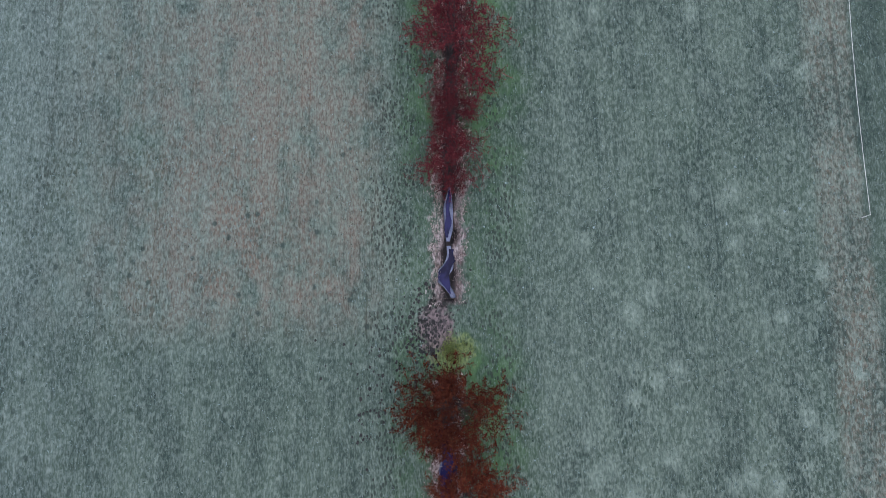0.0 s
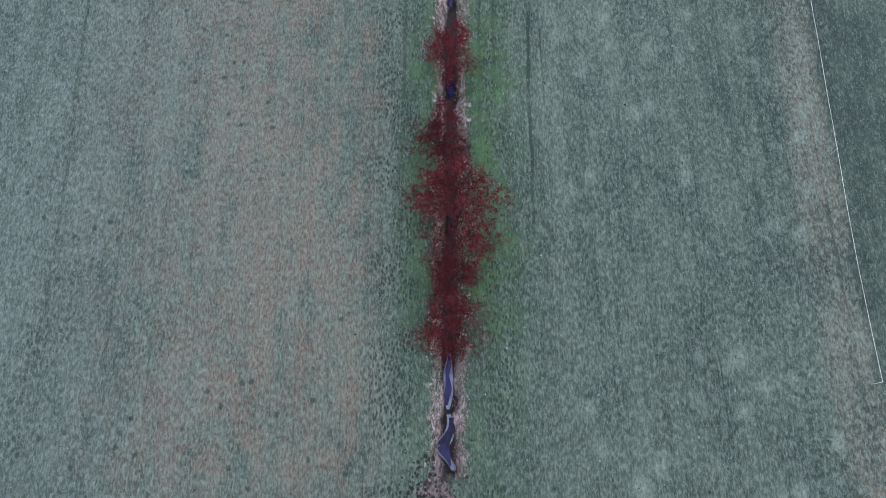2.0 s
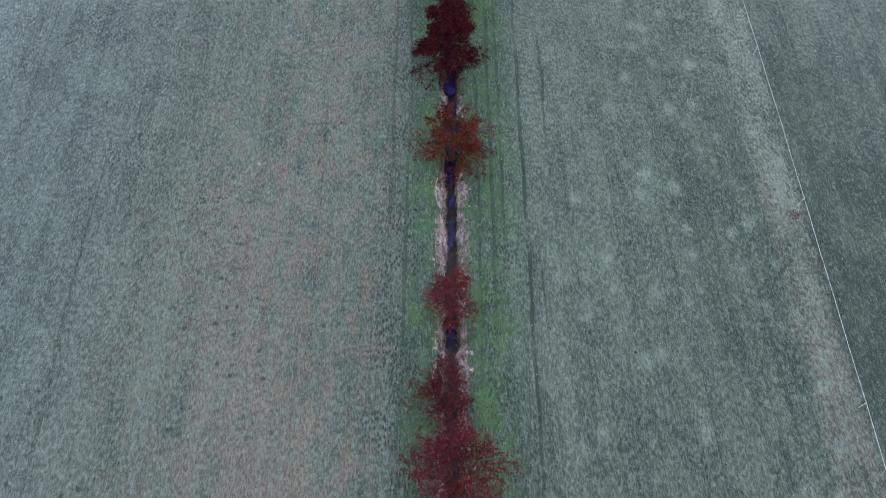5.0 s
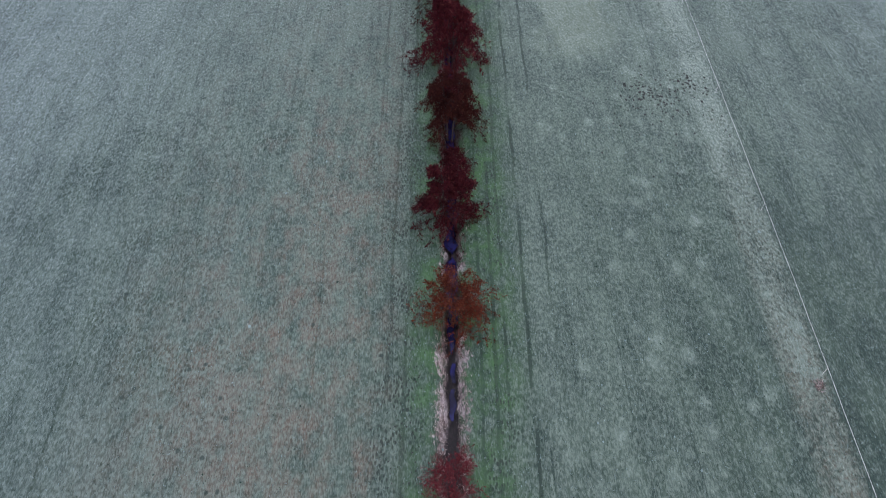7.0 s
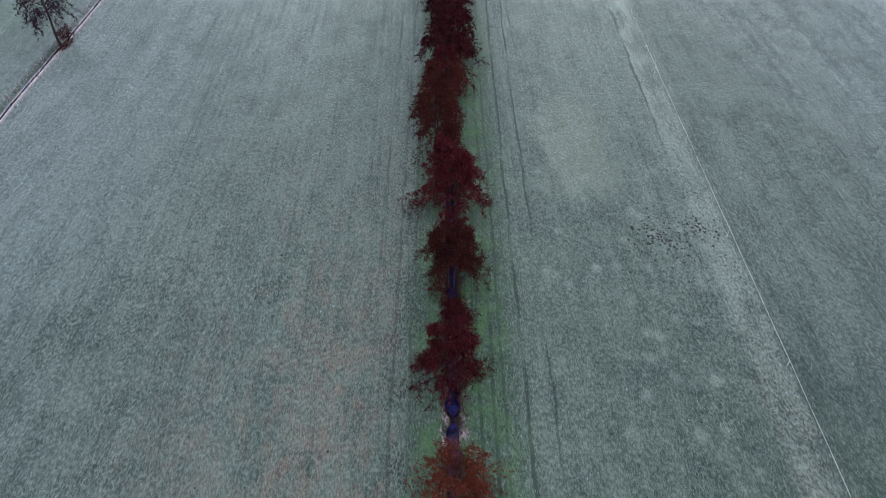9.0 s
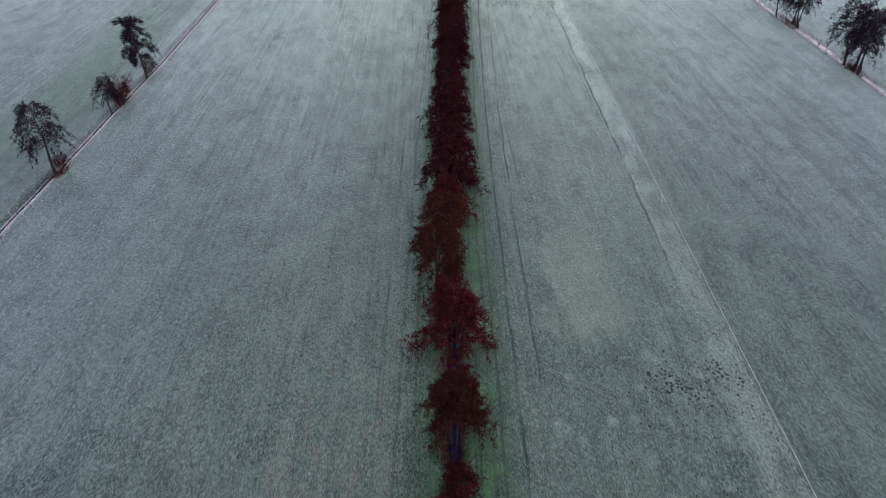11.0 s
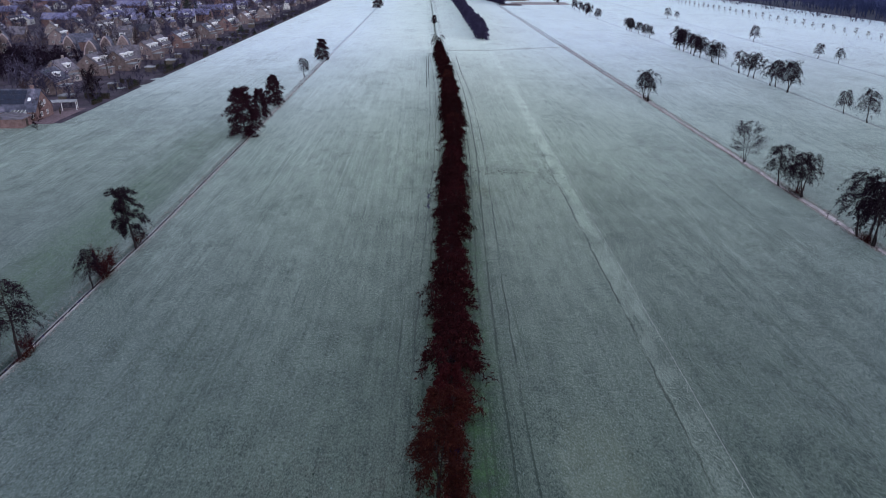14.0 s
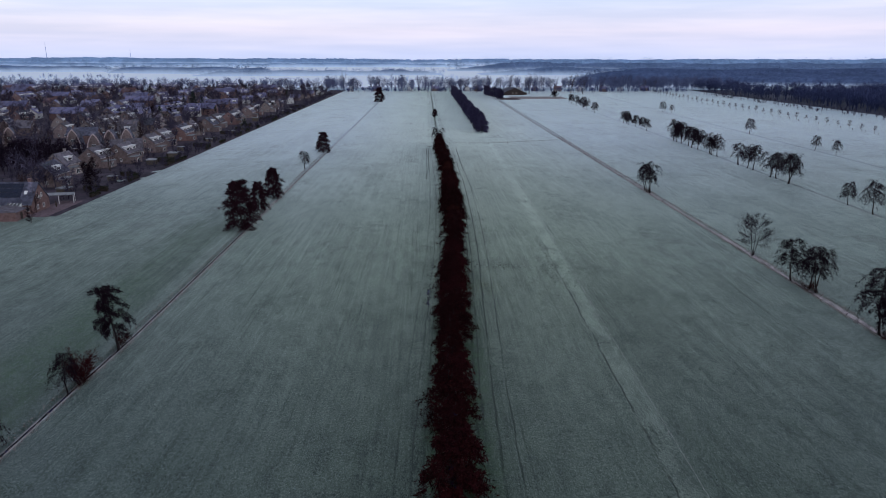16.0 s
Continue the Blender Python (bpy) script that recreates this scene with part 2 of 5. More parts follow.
    amount = n.math("SUBTRACT", n.math("MULTIPLY", amount, 0.80), n.math("MULTIPLY", near, 0.54))
    lush = n.mix(n.span(spot, 0.3, 0.7), (0.013, 0.050, 0.016), (0.046, 0.112, 0.035))
    base = n.mix(n.math("MULTIPLY", near, 0.95), base, lush)
    # greener sward towards the tree row and along the western ditch
    amount = n.math("SUBTRACT", amount, n.math("MULTIPLY", n.span(n.math("ABSOLUTE", n.math("SUBTRACT", across, 0.8)), 15, 2.5), n.span(wide, 0.3, 0.7, 0.04, 0.0)))
    place = n.t.nodes.new("ShaderNodeSeparateXYZ")
    n.put(place.inputs[0], n.co.outputs["Object"])
    west = n.math("MULTIPLY", n.math("MULTIPLY", n.span(place.outputs[0], -49.5, -53), n.span(place.outputs[0], -70, -58)), n.math("MULTIPLY", n.span(along, 95, 125), n.span(along, 330, 190)))
    west = n.math("MULTIPLY", west, n.span(wide, 0.35, 0.65, 0.4, 1.0))
    base = n.mix(n.math("MULTIPLY", west, 0.7), base, lush)
    amount = n.math("SUBTRACT", amount, n.math("MULTIPLY", west, 0.22))
    amount = n.math("SUBTRACT", amount, n.math("MULTIPLY", n.span(place.outputs[0], -48, -53), n.span(along, 380, 200, 0.0, 0.16)))
    # worn wheel lines beside the trees and a trodden line along the fence
    gaps = n.noise(1.0, 3, 0.6, n.vec((0.9, 0.10, 1)), 0.34, 0.58)
    worn = None
    for at, half, y0, power in ((3.05, 0.15, 26, 0.95), (3.85, 0.13, 30, 0.8), (5.5, 0.14, 14, 0.9), (7.5, 0.11, 40, 0.55), (2.0, 0.12, 20, 0.6), (-3.3, 0.16, 20, 0.4), (-4.6, 0.13, 30, 0.35), (-6.4, 0.12, 60, 0.3)):
        d = n.math("ABSOLUTE", n.math("ADD", n.math("SUBTRACT", across, at), n.math("MULTIPLY", n.math("SUBTRACT", mid, 0.5), 0.7)))
        line = n.math("MULTIPLY", n.span(d, half * 1.15, half * 0.6), n.span(along, y0, y0 + 15, 0.0, power))
        worn = line if worn is None else n.math("MAXIMUM", worn, line)
    d = n.math("ABSOLUTE", n.math("ADD", n.math("ADD", fence, n.span(along, 70, 300, 2.4, 2.5, False)), n.math("MULTIPLY", n.math("SUBTRACT", mid, 0.5), 1.2)))
    worn = n.math("MULTIPLY", worn, n.span(along, 420, 330))
    worn = n.math("MAXIMUM", worn, n.math("MULTIPLY", n.span(d, 0.22, 0.06), n.math("MULTIPLY", n.span(along, 74, 98, 0.0, 0.8), n.span(along, 240, 140, 0.2, 1.0))))
    worn = n.math("MULTIPLY", worn, n.span(gaps, 0.0, 1.0, 0.15, 1.0))
    amount = n.math("SUBTRACT", amount, n.math("MULTIPLY", worn, 0.8))
    pits = n.math("MULTIPLY", n.noise(1.0, 2, 0.5, n.vec((5.5, 3.2, 1)), 0.66, 0.74), n.span(n.noise(1.0, 2, 0.5, n.vec((0.05, 0.03, 1))), 0.42, 0.62, 0.15, 1.0))
    rough = n.math("MULTIPLY", n.span(across, 17, 24), n.span(along, 60, 25))
    pits = n.math("MAXIMUM", pits, n.math("MULTIPLY", rough, n.noise(1.0, 3, 0.6, n.vec((3.2, 2.2, 1)), 0.54, 0.66)))
    dots = n.t.nodes.new("ShaderNodeTexVoronoi")
    n.put(dots.inputs["Vector"], n.vec((4.3, 1.9, 1)))
    dots.voronoi_dimensions, dots.inputs["Scale"].default_value = "2D", 1.0
    prints = n.math("MULTIPLY", n.span(dots.outputs["Distance"], 0.33, 0.20), n.noise(0.35, 3, 0.6, None, 0.44, 0.56))
    hoof = n.math("MULTIPLY", n.span(across, -6.5, -3.5), n.span(across, -1.6, -2.4))
    hoof = n.math("MULTIPLY", n.math("MAXIMUM", hoof, n.math("MULTIPLY", n.span(across, 1.8, 2.6), n.span(across, 5.0, 3.6))), prints)
    pits = n.math("MAXIMUM", n.math("MAXIMUM", pits, hoof), n.math("MULTIPLY", prints, n.noise(0.06, 3, 0.6, None, 0.50, 0.66)))
    amount = n.math("SUBTRACT", amount, n.math("MULTIPLY", pits, 0.75))
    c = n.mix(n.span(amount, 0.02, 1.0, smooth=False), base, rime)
    tufts = n.t.nodes.new("ShaderNodeTexVoronoi")
    n.put(tufts.inputs["Vector"], n.vec((0.42, 0.36, 1)))
    tufts.voronoi_dimensions, tufts.inputs["Scale"].default_value = "2D", 1.0
    green = n.math("MULTIPLY", n.span(n.math("ADD", tufts.outputs["Distance"], n.math("MULTIPLY", clods, 0.10)), 0.135, 0.09), n.math("MULTIPLY", n.span(across, -3, -5), n.noise(0.09, 2, 0.5, None, 0.47, 0.58)))
    c = n.mix(n.math("MULTIPLY", green, 0.8), c, (0.010, 0.026, 0.020))
    c = n.mix(n.math("MULTIPLY", hoof, 0.75), c, (0.010, 0.017, 0.013))
    c = n.mix(n.math("MULTIPLY", worn, 0.55), c, (0.014, 0.026, 0.018))
    # poached mud and yellow moss on the crossing at the ditch's end
    def oval(cx, cy, rx, ry):
        dx, dy = n.math("DIVIDE", n.math("SUBTRACT", across, cx), rx), n.math("DIVIDE", n.math("SUBTRACT", along, cy), ry)
        far = n.math("ADD", n.math("MULTIPLY", dx, dx), n.math("MULTIPLY", dy, dy))
        return n.span(n.math("ADD", far, n.math("MULTIPLY", n.math("SUBTRACT", n.noise(1.0, 3, 0.6, n.vec((1.8, 1.8, 1))), 0.5), 3.0)), 1.3, 0.4)
    c = n.mix(n.math("MULTIPLY", oval(0.35, 0.3, 1.6, 1.2), 0.75), c, n.mix(n.span(blades, 0.35, 0.65), (0.045, 0.075, 0.018), (0.16, 0.20, 0.06)))
    c = n.mix(n.math("MULTIPLY", oval(-0.75, 1.7, 1.15, 1.7), 0.85), c, n.mix(n.span(clods, 0.38, 0.62), (0.028, 0.017, 0.022), (0.15, 0.105, 0.11)))
    # dead grass and bare clay in the ditches
    edge = n.math("ABSOLUTE", n.math("ADD", across, n.math("MULTIPLY", n.math("SUBTRACT", n.math("ADD", spot, clods), 1.0), 2.5)))
    open_ditch = n.math("MAXIMUM", n.math("MULTIPLY", n.span(along, 3.1, 3.6), n.span(along, 400, 399)), n.span(along, -1.0, -1.6))
    middle = n.math("MULTIPLY", n.span(edge, 1.1, 0.5), open_ditch)
    bank = n.math("MAXIMUM", n.math("MULTIPLY", n.attr("bank"), n.span(spot, 0.25, 0.55, 0.55, 1.0)), middle)
    straw = n.mix(n.span(grain, 0.36, 0.64), (0.14, 0.105, 0.105), (0.50, 0.44, 0.44))
    clay = n.mix(n.span(clods, 0.35, 0.65), (0.004, 0.003, 0.004), (0.014, 0.010, 0.011))
    gap = None
    for y0, y1 in ((-8, -4), (3, 11.5), (26.2, 29.8), (34.5, 42.3), (48.5, 51.5)):
        one = n.math("MULTIPLY", n.span(along, y0 - 0.6, y0 + 0.6), n.span(along, y1 + 0.6, y1 - 0.6))
        gap = one if gap is None else n.math("MAXIMUM", gap, one)
    litter = n.mix(n.span(grain, 0.38, 0.62), (0.026, 0.014, 0.013), (0.105, 0.062, 0.055))
    bank_tone = n.mix(n.math("MAXIMUM", gap, n.math("GREATER_THAN", n.math("ABSOLUTE", across), 20.0)), litter, straw)
    bank_tone = n.mix(n.math("MULTIPLY", n.noise(1.0, 3, 0.6, n.vec((1.6, 0.7, 1)), 0.46, 0.62), n.span(n.math("ABSOLUTE", across), 15, 25, 0.8, 0.15)), bank_tone, litter)
    bank_tone = n.mix(n.math("MULTIPLY", n.math("GREATER_THAN", n.math("ABSOLUTE", across), 20.0), n.span(spot, 0.35, 0.6, 0.45, 0.95)), bank_tone, n.mix(n.span(grain, 0.4, 0.6), (0.46, 0.41, 0.415), (0.82, 0.77, 0.775)))
    c = n.mix(n.math("MULTIPLY", bank, n.span(along, 170, 420, 1.0, 0.45)), c, bank_tone)
    c = n.mix(n.attr("bottom"), c, clay)
    n.put(n.b.inputs["Sheen Weight"], n.math("MULTIPLY", n.span(amount, 0.1, 1.0, 0.05, 1.0), n.span(bank, 0.0, 1.0, 1.0, 0.2)))
    n.b.inputs["Sheen Roughness"].default_value = 0.32
    n.b.inputs["Sheen Tint"].default_value = (0.86, 1.0, 0.90, 1)
    n.bump(n.math("ADD", blades, n.math("MULTIPLY", clods, 1.3)), 0.8, 0.10)
    return n.colour(c)


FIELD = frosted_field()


def blade_material(name, green, rime, share):
    n = Nodes(name, 0.9)
    f = n.span(n.math("ADD", n.island(), n.noise(0.5, 2)), 1.5 - share - 0.45, 1.5 - share + 0.45)
    return n.colour(n.mix(f, green, rime))


BLADES = blade_material("frosted_blades", (0.010, 0.026, 0.018), (0.20, 0.265, 0.262), 0.45)
STRAW = blade_material("dead_straw", (0.11, 0.078, 0.072), (0.50, 0.43, 0.41), 0.52)
GREENERY = blade_material("unfrosted_grass", (0.010, 0.040, 0.012), (0.050, 0.115, 0.036), 0.48)
EARTH = varied("wet_clay", (0.008, 0.009, 0.009), (0.026, 0.026, 0.025), 2.0, 0.7, 0.6, 0.05)
TRACK = varied("trodden_grass", (0.028, 0.042, 0.030), (0.085, 0.115, 0.090), 1.4, 0.9, 0.6, 0.05)
BARK = varied("grey_brown_bark", (0.030, 0.022, 0.020), (0.085, 0.065, 0.058), 3.0, 0.9, 0.8, 0.04)


DARKBARK = varied("dark_wet_bark", (0.010, 0.007, 0.008), (0.034, 0.025, 0.027), 3.0, 0.9, 0.8, 0.04)


def foliage(name, a, b, c):
    n = Nodes(name, 0.9)
    n.b.inputs["Specular IOR Level"].default_value = 0.05
    pick = n.island()
    col = n.mix(n.span(pick, 0.0, 0.6, smooth=False), a, b)
    col = n.mix(n.span(pick, 0.8, 1.0), col, c)
    col = n.mix(1.0, col, n.mix(n.each(), (0.75, 0.75, 0.75), (1.25, 1.2, 1.2)), "MULTIPLY")
    return n.colour(col)


MAROON = foliage("maroon_catkins", (0.024, 0.005, 0.008), (0.082, 0.015, 0.019), (0.17, 0.055, 0.055))
DEEP = foliage("deep_maroon_twigs", (0.008, 0.0022, 0.0036), (0.03, 0.006, 0.0086), (0.065, 0.02, 0.0202))
# twigs of the far row and far road: blue haze mixed into their colour
HAZETWIGS = foliage("hazed_dark_twigs", (0.027, 0.0232, 0.0544), (0.063, 0.0551, 0.1152), (0.1125, 0.1015, 0.184))
FARBARE = foliage("hazed_bare_twigs", (0.034, 0.034, 0.066), (0.070, 0.072, 0.125), (0.11, 0.115, 0.18))
WINE = foliage("wine_red_twigs", (0.011, 0.0025, 0.0043), (0.042, 0.0063, 0.0094), (0.088, 0.0252, 0.023))
RUSSET = foliage("russet_leaves", (0.024, 0.006, 0.005), (0.078, 0.019, 0.010), (0.14, 0.052, 0.026))
LEAFRED = foliage("dull_russet_leaves", (0.012, 0.0032, 0.004), (0.0405, 0.0104, 0.0088), (0.075, 0.0288, 0.0176))
PLUM = foliage("plum_twigs", (0.009, 0.003, 0.006), (0.024, 0.008, 0.014), (0.050, 0.022, 0.032))
DUSKY = foliage("dark_cones", (0.006, 0.0032, 0.0065), (0.015, 0.008, 0.015), (0.034, 0.020, 0.032))
# bare twigs carry a violet tint, painted for the haze over the village
BARE = foliage("bare_twigs", (0.012, 0.007, 0.015), (0.032, 0.021, 0.038), (0.060, 0.045, 0.070))
WILLOW = foliage("ochre_twigs", (0.036, 0.0242, 0.0297), (0.0768, 0.0528, 0.0594), (0.114, 0.0825, 0.0902))
NEEDLES = foliage("dark_needles", (0.010, 0.018, 0.014), (0.026, 0.040, 0.030), (0.05, 0.07, 0.055))
# woods and village trees, with the distance's blue airlight painted into the base colour
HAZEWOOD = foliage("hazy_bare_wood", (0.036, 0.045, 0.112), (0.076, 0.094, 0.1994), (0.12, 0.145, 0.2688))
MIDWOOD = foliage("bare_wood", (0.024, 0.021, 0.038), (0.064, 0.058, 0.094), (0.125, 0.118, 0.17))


def water_material():
    n = Nodes("still_ditch_water", 0.06)
    n.b.inputs["Specular IOR Level"].default_value = 0.3
    n.b.inputs["IOR"].default_value = 1.33
    n.bump(n.noise(2.0, 3), 0.05, 0.02)
    # blue of the reflected sky is put into the base colour
    return n.colour(n.mix(n.noise(0.8, 3, 0.5, None, 0.4, 0.6), (0.005, 0.005, 0.022), (0.016, 0.016, 0.068)))


WATER = water_material()
ICE = varied("thin_ice", (0.05, 0.06, 0.10), (0.15, 0.17, 0.25), 2.0, 0.25, 0.2, 0.01)


# ---- mesh tools ----
class Build:
    """Collects the faces of one mesh."""

    def __init__(self):
        self.v, self.f = [], []

    def face(self, *points):
        k = len(self.v)
        self.v.extend(tuple(p) for p in points)
        self.f.append(tuple(range(k, k + len(points))))

    def box(self, x0, y0, z0, x1, y1, z1, m=None):
        k = len(self.v)
        pts = [Vector((x, y, z)) for z in (z0, z1) for y in (y0, y1) for x in (x0, x1)]
        self.v.extend(tuple(m @ p) if m else tuple(p) for p in pts)
        self.f.extend(tuple(k + i for i in q) for q in ((0, 2, 3, 1), (4, 5, 7, 6), (0, 1, 5, 4), (2, 6, 7, 3), (0, 4, 6, 2), (1, 3, 7, 5)))
        return self

    def tube(self, a, b, ra, rb, sides=5):
        a, b = Vector(a), Vector(b)
        way = (b - a).normalized() if (b - a).length > 1e-6 else Vector((0, 0, 1))
        u = way.orthogonal().normalized()
        w = way.cross(u)
        k = len(self.v)
        for c, r in ((a, ra), (b, rb)):
            for i in range(sides):
                t = 2 * math.pi * i / sides
                self.v.append(tuple(c + (u * math.cos(t) + w * math.sin(t)) * r))
        for i in range(sides):
            j = (i + 1) % sides
            self.f.append((k + i, k + j, k + sides + j, k + sides + i))
        self.f.append(tuple(k + sides + i for i in range(sides)))
        return self

    def prism(self, outline, y0, y1):
        """An outline in x and z, drawn out along y."""
        k, c = len(self.v), len(outline)
        self.v.extend((x, y0, z) for x, z in outline)
        self.v.extend((x, y1, z) for x, z in outline)
        self.f.append(tuple(k + i for i in range(c)))
        self.f.append(tuple(k + c + i for i in reversed(range(c))))
        for i in range(c):
            j = (i + 1) % c
            self.f.append((k + i, k + c + i, k + c + j, k + j))
        return self

    def mesh(self, name, material, smooth=False):
        me = bpy.data.meshes.new(name)
        me.from_pydata(self.v, [], self.f)
        me.materials.append(material)
        if smooth:
            me.shade_smooth()
        return me


def part(name, build, material, parent, label="", smooth=False):
    me = build.mesh(name, material, smooth) if isinstance(build, Build) else build
    ob = new(name, me)
    ob.parent = parent
    if label:
        ob["label"] = label
    return ob


def triangles(name, verts, material):
    """A mesh of loose triangles from an array of shape (count, 3, 3)."""
    verts = np.asarray(verts, dtype=np.float32)
    count = len(verts)
    me = bpy.data.meshes.new(name)
    me.vertices.add(count * 3)
    me.vertices.foreach_set("co", verts.reshape(-1))
    me.loops.add(count * 3)
    me.loops.foreach_set("vertex_index", np.arange(count * 3, dtype=np.int32))
    me.polygons.add(count)
    me.polygons.foreach_set("loop_start", np.arange(0, count * 3, 3, dtype=np.int32))
    me.update(calc_edges=True)
    me.materials.append(material)
    return me


def unit(a):
    return a / np.maximum(np.linalg.norm(a, axis=1, keepdims=True), 1e-9)


def slivers(rng, start, way, length, width):
    """Thin pointed triangles: twigs and blades."""
    side = unit(np.cross(way, rng.normal(size=way.shape)))
    w = (side * width[:, None]) / 2
    return np.stack([start - w, start + w, start + way * length[:, None]], axis=1)


def flakes(rng, centre, size):
    """Small triangles of any turn: leaves, cones and catkins."""
    a = unit(rng.normal(size=centre.shape)) * size[:, None]
    b = unit(np.cross(a, rng.normal(size=centre.shape))) * size[:, None] * 0.7
    return np.stack([centre - a * 0.6, centre + a * 0.5 - b * 0.5, centre + a * 0.3 + b * 0.6], axis=1)


def grow(seed, height, radius, stems, bare, limbs, twigs, leaves, leaf, crown_material, shape="round", lean=0.12, hair=3, trunk_r=0.02, twig_w=0.03, fine=True):
    """A tree: stems and limbs in one mesh, twigs and leaves in another. Returns both meshes."""
    rng = np.random.default_rng(seed)
    wood, tri = Build(), []
    for s in range(stems):
        az = 2 * math.pi * (s + rng.uniform(-0.3, 0.3)) / stems
        out = radius * (0.16 + lean) * (1 if stems > 1 else rng.uniform(0.3, 1.0))
        top = height * rng.uniform(0.82, 0.98)
        pts = []
        for i in range(7):
            f = i / 6
            bend = out * f ** 1.3
            pts.append(np.array([math.cos(az) * (0.12 * (stems > 1) + bend) + rng.normal() * 0.02 * height * f * (1 - f) * 2,
                                 math.sin(az) * (0.12 * (stems > 1) + bend) + rng.normal() * 0.02 * height * f * (1 - f) * 2, top * f]))
        r0 = height * trunk_r / stems ** 0.35
        for i in range(6):
            wood.tube(pts[i], pts[i + 1], r0 * (1.25 if i == 0 else 1 - 0.15 * i), r0 * (1 - 0.15 * (i + 1)), 6 if fine else 4)
        count = max(3, limbs // stems)
        for k in range(count):
            f = bare + (1 - bare) * ((k + rng.uniform(0, 1)) / count) ** 0.9 * 0.97
            i = min(5, int(f * 6))
            start = pts[i] + (pts[i + 1] - pts[i]) * (f * 6 - i)
            g = (f - bare) / (1 - bare)
            if shape == "round":
                reach, rise = radius * (0.45 + 0.75 * math.sin(math.pi * (0.25 + 0.62 * g))) * 0.75, 0.25 + 0.6 * g
            elif shape == "cone":
                reach, rise = radius * (1.02 - 0.93 * g), -0.1 + 0.3 * g
            else:
                reach, rise = radius * (0.7 + 0.4 * g), 1.0 + 0.9 * g
            reach *= rng.uniform(0.7, 1.2)
            a = az * (stems > 1) + k * 2.4 + rng.uniform(-0.5, 0.5)
            if stems > 1:
                a = az + rng.normal() * 1.7
            way = np.array([math.cos(a), math.sin(a), rise])
            way /= np.linalg.norm(way)
            q, r1 = [start], r0 * 0.34 * (1 - 0.4 * g)
            for j in range(4):
                drop = {"round": 0.05, "cone": -0.03, "vase": 0.10}[shape]
                way = way + np.array([rng.normal() * 0.16, rng.normal() * 0.16, drop + rng.normal() * 0.08])
                way /= np.linalg.norm(way)
                q.append(q[-1] + way * reach / 4)
            for j in range(0, 4, 1 if fine else 2):
                wood.tube(q[j], q[min(4, j + (1 if fine else 2))], r1 * (1 - 0.22 * j), r1 * (1 - 0.22 * (j + (1 if fine else 2))) * 0.95, 3)
            q = np.array(q)
            fj = rng.uniform(0.25, 1.0, twigs) * 4
            ij = np.minimum(3, fj.astype(int))
            base = q[ij] + (q[ij + 1] - q[ij]) * (fj - ij)[:, None]
            tw = unit(unit(q[ij + 1] - q[ij]) * 0.7 + rng.normal(size=(twigs, 3)) * 0.6 + np.array([0, 0, 0.18]))
            ln = reach * rng.uniform(0.16, 0.42, twigs)
            tri.append(slivers(rng, base, tw, ln, np.full(twigs, twig_w)))
            rep = np.repeat(np.arange(twigs), hair)
            hb = base[rep] + tw[rep] * (ln[rep] * rng.uniform(0.2, 0.95, len(rep)))[:, None]
            tri.append(slivers(rng, hb, unit(tw[rep] + rng.normal(size=(len(rep), 3)) * 0.6), ln[rep] * rng.uniform(0.3, 0.7, len(rep)), np.full(len(rep), twig_w * 0.7)))
            if leaves:
                rep = np.repeat(np.arange(twigs), leaves)
                c = base[rep] + tw[rep] * (ln[rep] * rng.uniform(0.1, 1.1, len(rep)))[:, None] + rng.normal(size=(len(rep), 3)) * leaf * 0.9
                tri.append(flakes(rng, c, leaf * rng.uniform(0.5, 1.2, len(rep))))
    return wood.mesh("trunk", BARK, True), triangles("crown", np.concatenate(tri), crown_material)


